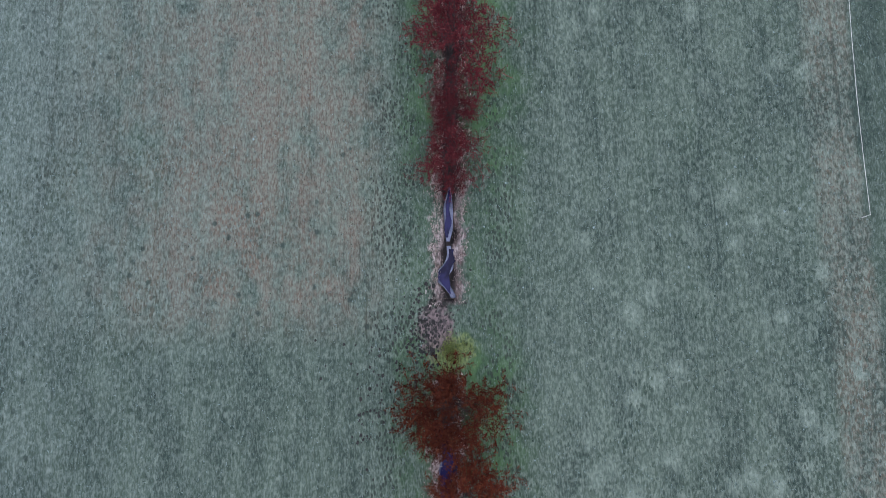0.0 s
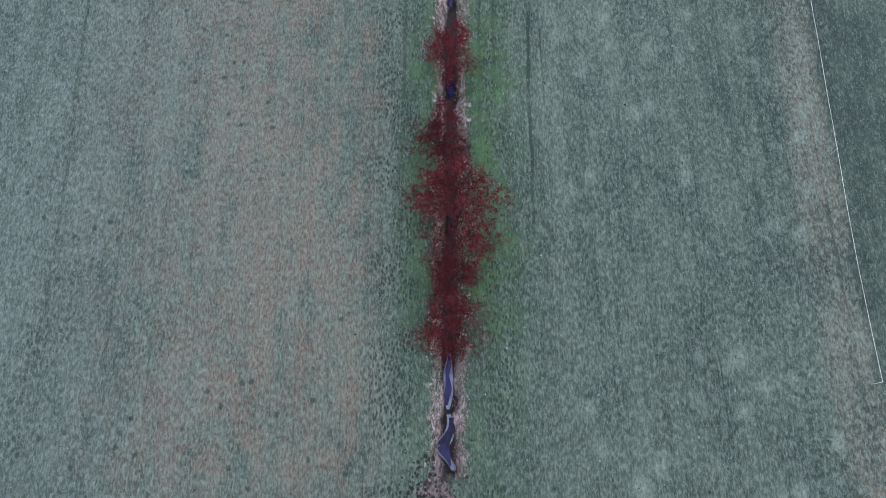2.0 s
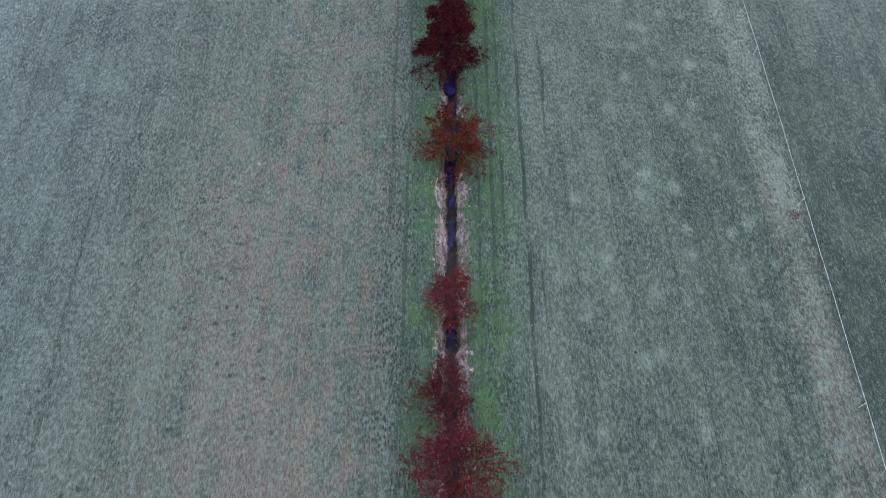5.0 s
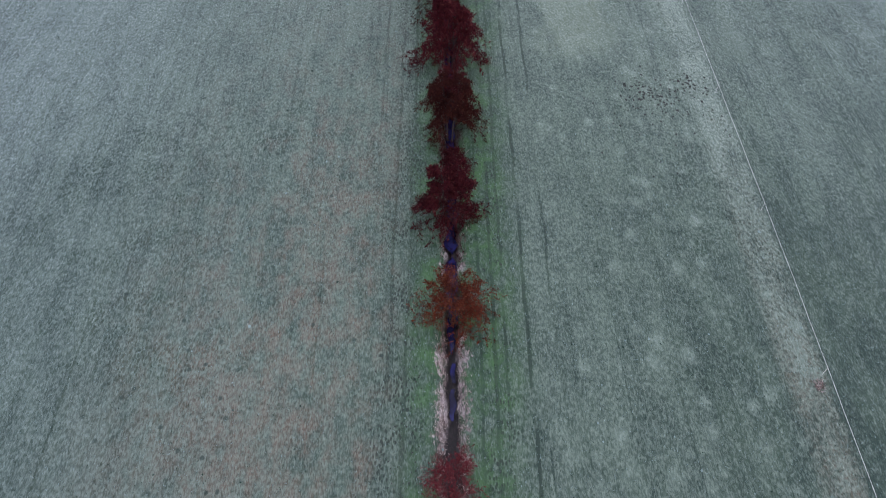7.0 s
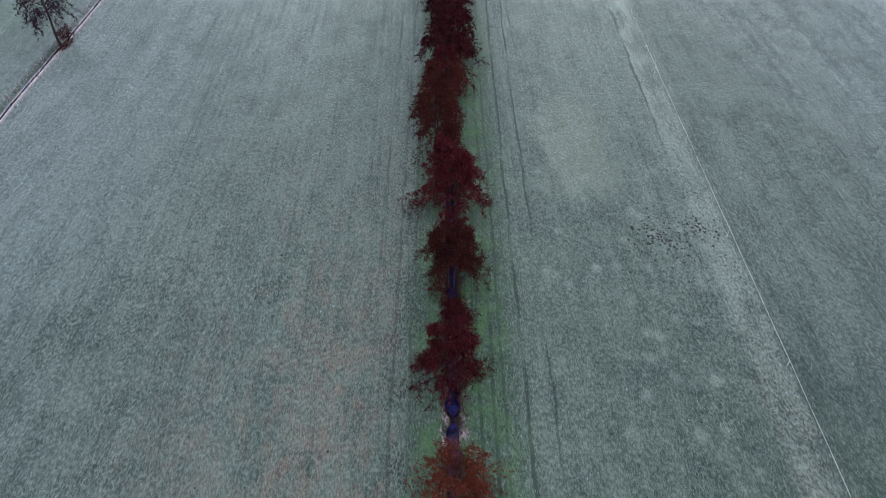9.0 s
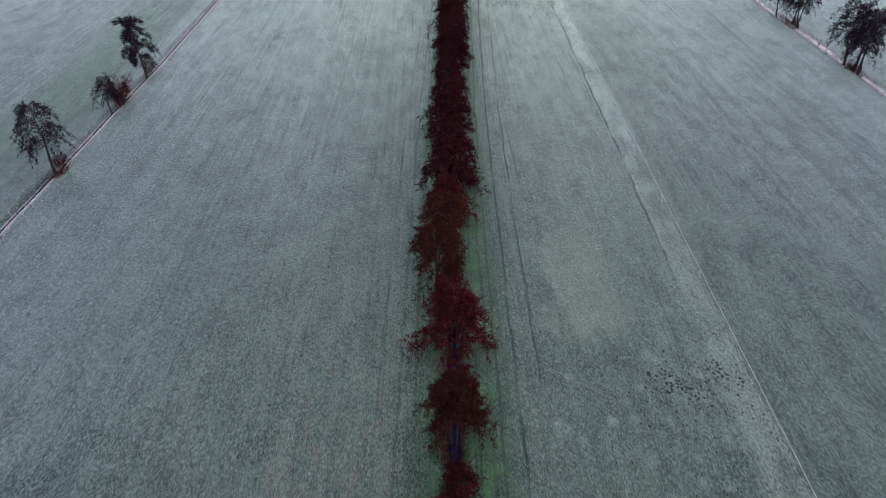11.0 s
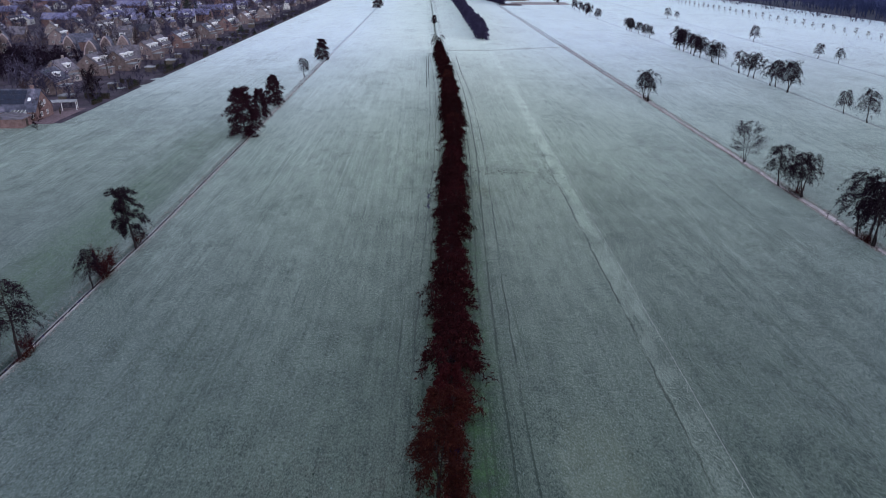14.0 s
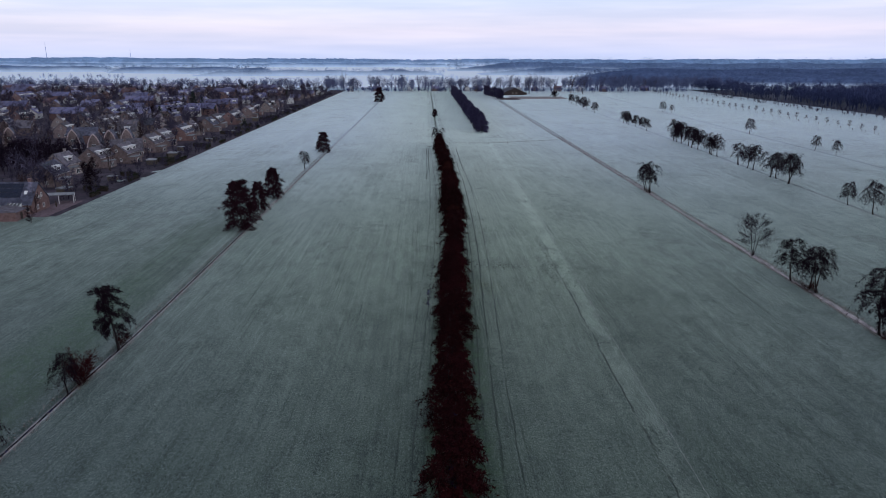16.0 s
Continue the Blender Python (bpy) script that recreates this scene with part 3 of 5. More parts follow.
def droop_tree(seed, height, radius, stems, bare, limbs, crown_material, profile="skirt", wander=0.05, spread=0.12, subs=5, clumps=9, leaf=0.16, sag=0.16, trunk_r=0.017, bark=None, sparse=1.0):
    """An alder with winding dark stems, arching limbs and hanging tufts of twigs, cones and catkins along the branch ends. Returns trunk and crown."""
    rng = np.random.default_rng(seed)
    wood, tri = Build(), []
    for s in range(stems):
        az = 2 * math.pi * (s + rng.uniform(-0.3, 0.3)) / stems
        top, out = height * rng.uniform(0.84, 0.97), radius * spread * (1.0 if stems > 1 else 0.5)
        pts, drift, foot = [], np.zeros(2), 0.18 * (stems > 1)
        for i in range(9):
            f = i / 8
            drift = drift + rng.normal(size=2) * wander * height * 0.22 * (i > 0)
            pts.append(np.array([math.cos(az) * (foot + out * f ** 1.2) + drift[0], math.sin(az) * (foot + out * f ** 1.2) + drift[1], top * f]))
        r0 = height * trunk_r / stems ** 0.3
        for i in range(8):
            wood.tube(pts[i], pts[i + 1], r0 * (1.35 if i == 0 else 1 - 0.11 * i), r0 * (1 - 0.11 * (i + 1)), 6)
        count = max(4, limbs // stems)
        for k in range(count):
            g = (k + rng.uniform(0, 1)) / count
            f = bare + (0.985 - bare) * g
            i = min(7, int(f * 8))
            start = pts[i] + (pts[i + 1] - pts[i]) * (f * 8 - i)
            if profile == "skirt":
                reach, rise = radius * (1.08 - 0.78 * g ** 1.1), 0.30 + 0.75 * g
            elif profile == "umbrella":
                reach, rise = radius * (0.72 + 0.5 * math.sin(math.pi * (0.15 + 0.55 * g)) - 0.45 * g * g), 0.55 + 0.45 * g
            elif profile == "ball":
                reach, rise = radius * (0.6 + 0.5 * math.sin(math.pi * (0.12 + 0.7 * g))) * (1 - 0.25 * g), 0.5 + 0.6 * g
            else:
                reach, rise = radius * (0.62 + 0.45 * math.sin(math.pi * (0.25 + 0.6 * g))) * (1 - 0.55 * g * g), 0.2 + 0.75 * g
            reach *= rng.uniform(0.62, 1.2)
            a = k * 2.4 + rng.uniform(-0.6, 0.6) if stems == 1 else az + rng.normal() * 1.5
            way = unit(np.array([[math.cos(a), math.sin(a), rise]]))[0]
            q = [start]
            for j in range(6):
                way = way + np.array([rng.normal() * 0.13, rng.normal() * 0.13, -sag * (0.5 + 0.35 * j) + rng.normal() * 0.06])
                way /= np.linalg.norm(way)
                q.append(q[-1] + way * reach / 6)
            r1 = r0 * 0.36 * (1 - 0.45 * g)
            for j in range(0, 6, 2):
                wood.tube(q[j], q[j + 2], r1 * (1 - 0.16 * j), r1 * (1 - 0.16 * (j + 2)), 3)
            q = np.array(q)
            fj = np.linspace(0.38, 0.99, subs) * 6
            ij = np.minimum(5, fj.astype(int))
            base = q[ij] + (q[ij + 1] - q[ij]) * (fj - ij)[:, None]
            fore = unit(q[ij + 1] - q[ij])
            side = unit(np.cross(fore, np.array([0, 0, 1.0]))) * np.where(np.arange(subs) % 2, 1, -1)[:, None]
            sub = unit(fore * 0.8 + side * rng.uniform(0.3, 1.1, (subs, 1)) + np.array([0, 0, 0.12]) + rng.normal(size=(subs, 3)) * 0.18)
            ln = reach * rng.uniform(0.22, 0.44, subs)
            tri.append(slivers(rng, base, sub, ln, np.full(subs, 0.05)))
            rp = np.repeat(np.arange(subs), clumps)
            u = rng.uniform(0.15, 1.05, len(rp))
            c = base[rp] + sub[rp] * (ln[rp] * u)[:, None] - np.array([0, 0, 1.0]) * (ln[rp] * u * u * sag * 1.6)[:, None] + rng.normal(size=(len(rp), 3)) * leaf * 0.5
            hang = unit(sub[rp] * 0.6 + rng.normal(size=(len(rp), 3)) * 0.55 + np.array([0, 0, -0.35 if sparse else 0.25]))
            tri.append(slivers(rng, c, hang, leaf * rng.uniform(1.2, 3.4, len(rp)), np.full(len(rp), leaf * (0.28 if sparse else 0.17))))
            keep = rng.uniform(size=len(rp)) < sparse
            cc = c[keep] + hang[keep] * leaf * 0.8
            tri.append(slivers(rng, cc, unit(hang[keep] + rng.normal(size=(len(cc), 3)) * 0.45), leaf * rng.uniform(1.0, 2.4, len(cc)), leaf * rng.uniform(0.4, 0.8, len(cc))))
            cc = c[keep] + rng.normal(size=(len(cc), 3)) * leaf * 0.8
            tri.append(flakes(rng, cc, leaf * rng.uniform(0.5, 1.1, len(cc))))
    return wood.mesh("trunk", bark or DARKBARK, True), triangles("crown", np.concatenate(tri), crown_material)


def tree(meshes, m, name="tree", label="", group="", category="tree"):
    top = new(name)
    top.empty_display_size = 0.5
    tagged(top, label, category, group)
    part("trunk", meshes[0], None, top)
    part("crown", meshes[1], None, top)
    top.matrix_basis = m
    return top


def stand(x, y, size=1.0, turn=0.0, tilt=(0, 0), z=None, tall=1.0):
    z = swell(x, y) + ditch_z(x, y) - 0.05 if z is None else z
    return pose(x, y, z, tilt[0], tilt[1], turn) @ Matrix.Diagonal((size, size, size * tall, 1))


# ---- ground ----
def spaced(*runs):
    out = []
    for a, b, step in runs:
        out.extend(np.arange(a, b, step))
    return out


def ground():
    us = set(np.round(spaced((-110, 150, 2.5), (150, 330, 10), (330, 1000, 60), (1000, 3600, 300), (-1000, -110, 45), (-3600, -1000, 300)), 3))
    homes = (-48.1, 0.0, 74.2, 132.0, 189.0)
    near = [0, 0.2, 0.4, 0.6, 0.85, 1.1, 1.4, 1.9]
    us = {u for u in us if min(abs(u - h) for h in homes) > 2.2}
    for h in homes:
        us |= {round(h + s * d, 3) for d in near for s in (-1, 1)}
    us = sorted(us)
    ys = spaced((-160, -30, 10), (-30, 62, 0.5), (62, 110, 1.0), (110, 460, 2.5), (460, 960, 8), (960, 2000, 60), (2000, 5000, 250))
    verts, across, fence, bank, bottom = [], [], [], [], []
    fade = lambda d: max(0.0, 1 - abs(d) / 22)
    for y in ys:
        rx, e1, e2, fx = row_x(y), east_x(y), far_east_x(y), fence_x(y)
        for u in us:
            x = u + rx * fade(u) + (west_x(y) + 48.1) * fade(u + 48.1) + (e1 - 132) * fade(u - 132) + (e2 - 189) * fade(u - 189)
            z = ditch_z(x, y)
            verts.append((x, y, z + swell(x, y)))
            across.append(x - rx), fence.append(x - fx)
            b, c = 0.0, 0.0
            if y < END_Y:
                for name, way, half, deep in DITCHES:
                    if name == "middle" and (-1.2 < y < 3.4 or 399 < y < 408):
                        continue
                    stray, gape = ragged_bank(name, y)
                    d = abs(x - way(y) - stray) / (half * gape)
                    if name in ("west", "east"):
                        d *= (2.0 if x < way(y) else 0.62) if name == "west" else 0.8 + 0.5 * noise.noise((y * 0.06, 3, 1))
                    b = b if name == "middle" else max(b, min(1.0, max(0.0, (1.12 - d) / 0.3)) * (1.0 if deep > 0.4 else 0.4))
                    c = max(c, min(1.0, max(0.0, ((0.62 if name == "middle" else 0.36) - d) / 0.2)) * (1.0 if name == "middle" else 0.6))
            bank.append(b), bottom.append(c)
    nu = len(us)
    faces = [(j * nu + i, j * nu + i + 1, (j + 1) * nu + i + 1, (j + 1) * nu + i) for j in range(len(ys) - 1) for i in range(nu - 1)]
    me = bpy.data.meshes.new("ground")
    me.from_pydata(verts, [], faces)
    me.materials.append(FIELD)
    for name, values in (("across", across), ("fence", fence), ("bank", bank), ("bottom", bottom), ("along", [v[1] for v in verts])):
        me.attributes.new(name, "FLOAT", "POINT").data.foreach_set("value", values)
    me.shade_smooth()
    return tagged(new("ground", me), "hoar-frosted green pasture with straw-coloured patches", "field", kind="structure")


ground()


def ribbon(name, way, y0, y1, half, lift, material, label, category, step=1.5, wobble=0.3, seed=1, kind="structure"):
    """A flat strip with an uneven edge that follows a way over the ground."""
    b, n = Build(), 0
    y = y0
    while y <= y1 + 1e-6:
        x = way(y)
        taper = min(1.0, 0.25 + (y - y0) / 3, 0.25 + (y1 - y) / 3)
        a = half * taper * (1 + wobble * noise.noise((seed, y * 0.7, 1)) * 2)
        c = half * taper * (1 + wobble * noise.noise((seed, y * 0.7, 9)) * 2)
        z = swell(x, y) + lift
        b.v += [(x - a, y, z), (x + c, y, z)]
        n += 1
        y += step
    b.f = [(2 * i, 2 * i + 1, 2 * i + 3, 2 * i + 2) for i in range(n - 1)]
    return tagged(new(name, b.mesh(name, material)), label, category, kind=kind)


# water in the ditches, with a rim of ice
def water_way(y):
    return row_x(y) + 0.38 * noise.noise((y * 0.7, 2.0, 5.0))


for y0, y1, h in ((3.9, 6.9, 0.42), (7.5, 10.6, 0.34), (28.6, 31.0, 0.5), (36.4, 39.0, 0.40), (39.3, 41.0, 0.34), (41.6, 62, 0.38), (62, 398, 0.36), (-40, -4.2, 0.44)):
    ribbon("water", water_way, y0, y1, h, -0.60, WATER, "dark still water in the middle ditch", "water", 0.22, 0.85, 2)
    if y1 < 11:
        ribbon("ice", water_way, y0 - 0.25, y1 + 0.25, h * 1.15, -0.612, ICE, "thin pale ice rim on the ditch water", "ice", 0.22, 0.95, 7)
ribbon("water", lambda y: west_x(y) + 0.12 * noise.noise((y * 0.2, 1, 1)), -50, 240, 0.2, -0.52, WATER, "dark narrow water in the western ditch", "water", 2, 0.35, 4)
ribbon("water", lambda y: 74.2 + 0.12 * noise.noise((y * 0.2, 1, 2)), -50, 240, 0.12, -0.38, WATER, "dark narrow water in the eastern ditch", "water", 2, 0.35, 5)

# wet hollow beside the alder row
for dx, y0, y1, h in ((-4.9, 169.2, 172.4, 0.45), (-4.6, 163.0, 166.5, 0.3)):
    ribbon("puddle", lambda y: row_x(y) + dx + 0.2 * noise.noise((y, 1, 1)), y0, y1, h, 0.016, WATER, "blue-tinted puddle in the trodden grass", "puddle", 0.3, 0.5, 11)


# ---- trees of the fields ----
ALDER = [droop_tree(n, 7.0, 2.75, 6, 0.10, 72, MAROON, "egg", 0.04, 0.26, 6, 12, 0.10, 0.08, 0.015, None, 0.75) for n in (11, 12, 13)]
LEAFY = [droop_tree(n, 6.4, 2.75, 6, 0.10, 72, RUSSET, "egg", 0.04, 0.22, 6, 14, 0.11, 0.10, 0.015, None, 0.95) for n in (21, 22)]
ARCHED = [droop_tree(n, 7.2, 2.9, 2, 0.16, 62, WINE if n != 28 else LEAFRED, "skirt", 0.035, 0.16, 6, 14, 0.15, 0.15) for n in (25, 26, 27, 28)]
HEDGE = [droop_tree(n, 8.8, 3.5, 2, 0.14, 50, DEEP if n != 33 else LEAFRED, "skirt", 0.035, 0.18, 5, 12, 0.24, 0.17) for n in (31, 32, 33, 34)]
PARASOL = [droop_tree(n, 10, 3.1, k, 0.44, 42, DUSKY, p, 0.075, w, 5, 9, 0.19, 0.26, 0.018, None, 0.75) for n, k, p, w in ((41, 1, "umbrella", 0.1), (42, 2, "ball", 0.34), (43, 1, "ball", 0.1), (44, 3, "umbrella", 0.4))]
OPEN = [droop_tree(51, 9.6, 3.9, 4, 0.24, 66, BARE, "egg", 0.03, 0.40, 6, 16, 0.20, -0.03, 0.013, None, 0.0)]
FARROW = [droop_tree(n, 8.8, 2.3, 2, 0.08, 40, HAZETWIGS, "egg", 0.03, 0.15, 4, 8, 0.38, 0.10) for n in (91, 92)]
PLUME = [droop_tree(n, 10, 3.0, 1, 0.08, 84, PLUM, "egg", 0.03, 0.1, 6, 15, 0.21, 0.12, 0.017) for n in (61, 62)]
RAGGED = droop_tree(63, 10, 2.5, 1, 0.32, 26, DUSKY, "ball", 0.04, 0.1, 5, 17, 0.21, 0.22, 0.019)
SLIM = [droop_tree(n, 10, 3.1, k, 0.44, 34, DUSKY, "umbrella", 0.07, 0.3, 5, 7, 0.28, 0.28, 0.021) for n, k in ((45, 1), (46, 2))]


GROUP_ROW = "alders along the middle ditch"
for y, dx, size, kind, tall in ((-8.0, 1.2, 0.85, LEAFY[1], 1.0), (-2.8, 0.35, 1.08, LEAFY[0], 0.95), (12.2, 0.1, 0.72, ALDER[1], 1.0), (15.0, 0.2, 0.60, ALDER[2], 1.0),
                                (19.3, 0.35, 1.12, ALDER[0], 0.85), (24.5, -0.6, 0.66, ALDER[1], 1.1), (31.4, 0.0, 0.64, ALDER[2], 1.0), (44.3, 0.1, 0.9, LEAFY[1], 0.95),
                                (54.4, -0.2, 1.0, ARCHED[0], 1.0), (59.2, 0.3, 0.58, ARCHED[1], 1.0), (64.2, 0.0, 0.96, ARCHED[3], 1.1), (68.8, 0.4, 0.62, ARCHED[0], 1.1),
                                (75.0, 0.2, 1.18, ARCHED[2], 1.05), (79.8, 0.3, 0.66, ARCHED[1], 1.0), (84.8, -1.5, 1.08, ARCHED[3], 1.05), (91.2, -0.8, 1.0, ARCHED[3], 1.1),
                                (97.0, -0.3, 0.95, ARCHED[1], 1.1)):
    russet = kind in LEAFY or kind is ARCHED[3]
    tree(kind, stand(row_x(y) + dx, y, size, y * 47 % 360, tall=tall), "alder",
         "rusty-leaved multi-stemmed alder beside the ditch" if russet else "maroon-twigged multi-stemmed alder beside the ditch", GROUP_ROW)
rng = np.random.default_rng(5)
for y, dx, size, k in ((104.0, -0.2, 1.12, 0), (110.5, 0.3, 0.85, 3), (115.2, -0.4, 0.72, 1), (120.8, -0.2, 1.1, 3), (127.5, 0.2, 0.86, 0), (133.5, -0.2, 0.8, 3), (140.8, -0.3, 0.84, 1), (147.0, 0.4, 0.9, 0)):
    tree(HEDGE[k], stand(row_x(y) + dx, y, size, y * 61 % 360, tall=1.02), "alder",
         "rusty-leaved alder in a dense ditch row" if k == 2 else "dark maroon alder in a dense ditch row", GROUP_ROW)
y = 152.5
while y < 391:
    size = rng.uniform(0.66, 1.15) * float(np.interp(y, (150, 300, 390), (0.92, 1.0, 0.8)))
    kind = HEDGE[int(rng.choice(4, p=(0.36, 0.3, 0.08, 0.26)))]
    tree(kind, stand(row_x(y) + rng.uniform(-0.9, 0.9), y, size, rng.uniform(0, 360), tall=rng.uniform(0.9, 1.1)), "alder",
         "rusty-leaved alder in a dense ditch row" if kind is HEDGE[2] else "dark maroon alder in a dense ditch row", GROUP_ROW)
    y += rng.uniform(4.2, 7.4)

# second row of trees further up the fields
y = 463.0
while y < 925:
    tree(FARROW[int(rng.integers(0, 2))], stand(33.2 + rng.uniform(-0.8, 0.8), y, rng.uniform(0.95, 1.25), rng.uniform(0, 360)), "hedge_tree",
         "dark dense tree in a far field row", "trees of the far row")
    y += rng.uniform(6, 8.5)
y = 800.0
while y < 905:
    tree(FARROW[int(rng.integers(0, 2))], stand(80 + (y - 800) * -0.12 + rng.uniform(-2, 2), y, rng.uniform(1.0, 1.3), rng.uniform(0, 360)), "hedge_tree",
         "dark tree beside the farm yard", "trees by the farm")
    y += 9

UMBRELLA = "dark umbrella-crowned alder with bare stems"
for x, y, h, kind, tilt in ((-48.3, 109.2, 11.0, PARASOL[2], (0, -7)), (-48.3, 128.9, 6.4, PARASOL[0], (0, -5)), (-47.8, 144.6, 11.2, RAGGED, (0, -10)), (-48.1, 223.9, 13.2, PLUME[0], (3, -3)),
                            (-49.2, 247.3, 8.5, PLUME[1], (0, 0)), (-48.7, 266.4, 9.6, PLUME[1], (0, 0)), (-48.3, 325.2, 8.2, PARASOL[1], (0, 0)), (-48.0, 376.9, 9.8, PLUME[0], (0, 0)),
                            (-45.4, 752, 14.5, PLUME[0], (0, 0)), (6.2, 422.2, 8.8, PARASOL[3], (0, 0)), (6.6, 395, 8.0, PLUME[1], (0, 0)), (6.6, 584.0, 6.5, PLUME[0], (0, 0))):
    tree(kind, stand(x, y, h / 10, (x * 31 + y * 53) % 360, tilt), "alder", "dark alder with a ragged crown at the ditch", "alders along the western ditch")
for x, y, h, k in ((74.2, 148.3, 11.9, 0), (74.5, 146.0, 12.9, 2), (73.9, 143.2, 12.6, 1), (74.0, 177.1, 10.4, 2), (75.2, 172.3, 8.9, 0), (74.9, 169.3, 9.6, 1), (74.6, 274.3, 11.0, 3), (74.6, 279.6, 9.5, 0)):
    tree(PARASOL[k], stand(x, y, h / 10, (y * 53) % 360), "alder", UMBRELLA, "alders along the eastern ditch")
tree(OPEN[0], stand(74.6, 196.3, 0.95, 30), "bare_tree", "leafless grey tree with an open vase crown")
FAR_ALDERS = ((238.3, 10.1), (252.8, 8.3), (288.8, 12.0), (291.8, 11.3), (300.9, 11.1), (303.9, 10.1), (322.8, 10.6), (326.2, 9.8), (335.1, 10.2), (362.0, 10.2), (365.0, 9.7), (369.5, 10.6),
              (387.0, 10.4), (392.0, 11.0), (401.0, 10.7), (410.8, 11.6), (416.0, 10.9), (426.3, 12.0), (474.3, 7.8), (484.6, 8.0), (502.9, 8.0), (514.7, 8.2), (522.8, 9.0), (531.2, 8.5),
              (616.0, 9.0), (653.1, 9.8), (666.5, 10.5), (695.2, 10.0), (726.6, 9.9), (809.1, 8.5), (830.2, 8.2))
for i, (y, h) in enumerate(FAR_ALDERS):
    tree((PARASOL[(0, 2, 1, 0, 2, 3)[i % 6]] if y < 380 else SLIM[i % 2]), stand(east_x(y) + 0.8 * math.sin(i * 2.3) - 0.5, y, h / 10, i * 77 % 360), "alder", UMBRELLA, "alders along the far ditch")
for x, y, h in ((188.0, 364.2, 7.2), (187.8, 382.5, 8.1), (187.5, 454.5, 10.3), (196.0, 615.7, 6.6), (190.5, 620.0, 9.7)):
    tree(PARASOL[0 if h < 8 else 2], stand(x, y, h / 10, x * y % 360), "alder", "lone umbrella-crowned alder in the pasture", "lone trees in the pasture")

# bushes on the ditch banks
BUSH = grow(71, 2.0, 1.5, 11, 0.05, 77, 8, 2, 0.06, WINE, "vase", 0.5, 7, 0.010, 0.035)
for x, y, s in ((-47.9, 132.0, 1.5), (-48.3, 133.2, 1.2), (-48.1, 146.5, 0.9), (74.9, 170.5, 0.6), (74.0, 145.0, 0.6), (6.8, 590, 1.2), (-48.1, 110.5, 0.8)):
    tree(BUSH, stand(x, y, s, x * y % 360), "bush", "leafless reddish bush on the ditch bank", "ditch bushes", "bush")

# young planted trees with stakes
SAPLING = grow(81, 4.6, 1.3, 1, 0.35, 20, 7, 0, 0.1, WILLOW, "round", 0.05, 13, 0.014, 0.09, False)
STAKE = Build().tube((0, 0, 0), (0, 0, 1.6), 0.09, 0.09, 6).mesh("fence_post", BARK)
for i in range(46):
    y = 430 + i * 13.5
    x = float(np.interp(y, (400, 800, 1100), (262, 268, 290)))
    tree(SAPLING, stand(x, y, 0.9 + 0.25 * math.sin(i * 1.9) ** 2, i * 71), "young_tree", "slender leafless young tree in a planted row", "young trees in a row")
    tagged(new("fence_post", STAKE), "weathered wooden fence post in the frosted pasture", "post", "posts by the young trees").matrix_basis = pose(x - 2, y + 6, -0.1)

# ---- grass, straw, clods ----


def turf(name, count, x0, x1, y0, y1, tall, wide, material, label, seed, keep=None, per=2):
    rng = np.random.default_rng(seed)
    x, y = rng.uniform(x0, x1, count), rng.uniform(y0, y1, count)
    if keep is not None:
        ok = keep(x, y, rng)
        x, y = x[ok], y[ok]
    z = np.array([swell(a, b) + ditch_z(a, b) for a, b in zip(x, y)]) - 0.01
    rep = np.repeat(np.arange(len(x)), per)
    p = np.stack([x[rep], y[rep], z[rep]], axis=1) + rng.normal(size=(len(rep), 3)) * np.array([0.04, 0.06, 0])
    way = unit(rng.normal(size=(len(rep), 3)) * np.array([0.45, 0.75, 0.1]) + np.array([0, 0, 0.75]))
    tri = slivers(rng, p, way, tall * rng.uniform(0.5, 1.3, len(rep)), wide * rng.uniform(0.6, 1.3, len(rep)))
    return tagged(new(name, triangles(name, tri, material)), label, "grass", kind="stuff")


def middle_gap(x, y):
    rx = np.interp(y, ROW_Y, ROW_X)
    return x - rx


turf("grass_tufts", 64000, -34, 34, -18, 62, 0.15, 0.05, BLADES, "short frost-tipped pasture grass", 1, lambda x, y, r: np.abs(middle_gap(x, y)) > 1.2)
turf("grass_tufts", 50000, -60, 64, 62, 210, 0.16, 0.07, BLADES, "short frost-tipped pasture grass", 2,
     lambda x, y, r: (np.abs(middle_gap(x, y)) > 1.2) & (r.uniform(0, 1, len(x)) < np.clip((205 - y) / 140, 0, 1)))
def ragged(x, y, r, far=1.1, power=0.55):
    """Keeps more blades on the banks than beyond, in patches."""
    d = middle_gap(x, y)
    patchy = np.array([noise.noise((math.copysign(3, a), b * 0.8, 2)) + 0.6 * noise.noise((a * 2.5, b * 2.5, 8)) for a, b in zip(d, y)])
    spread = np.exp(-((np.abs(d) - 0.72 - 0.3 * patchy) / 0.30) ** 2)
    return (np.abs(d) > 0.3) & (r.uniform(0, 1, len(x)) < spread * (0.65 + power * patchy)) & ((y < -1) | (y > 3.2))


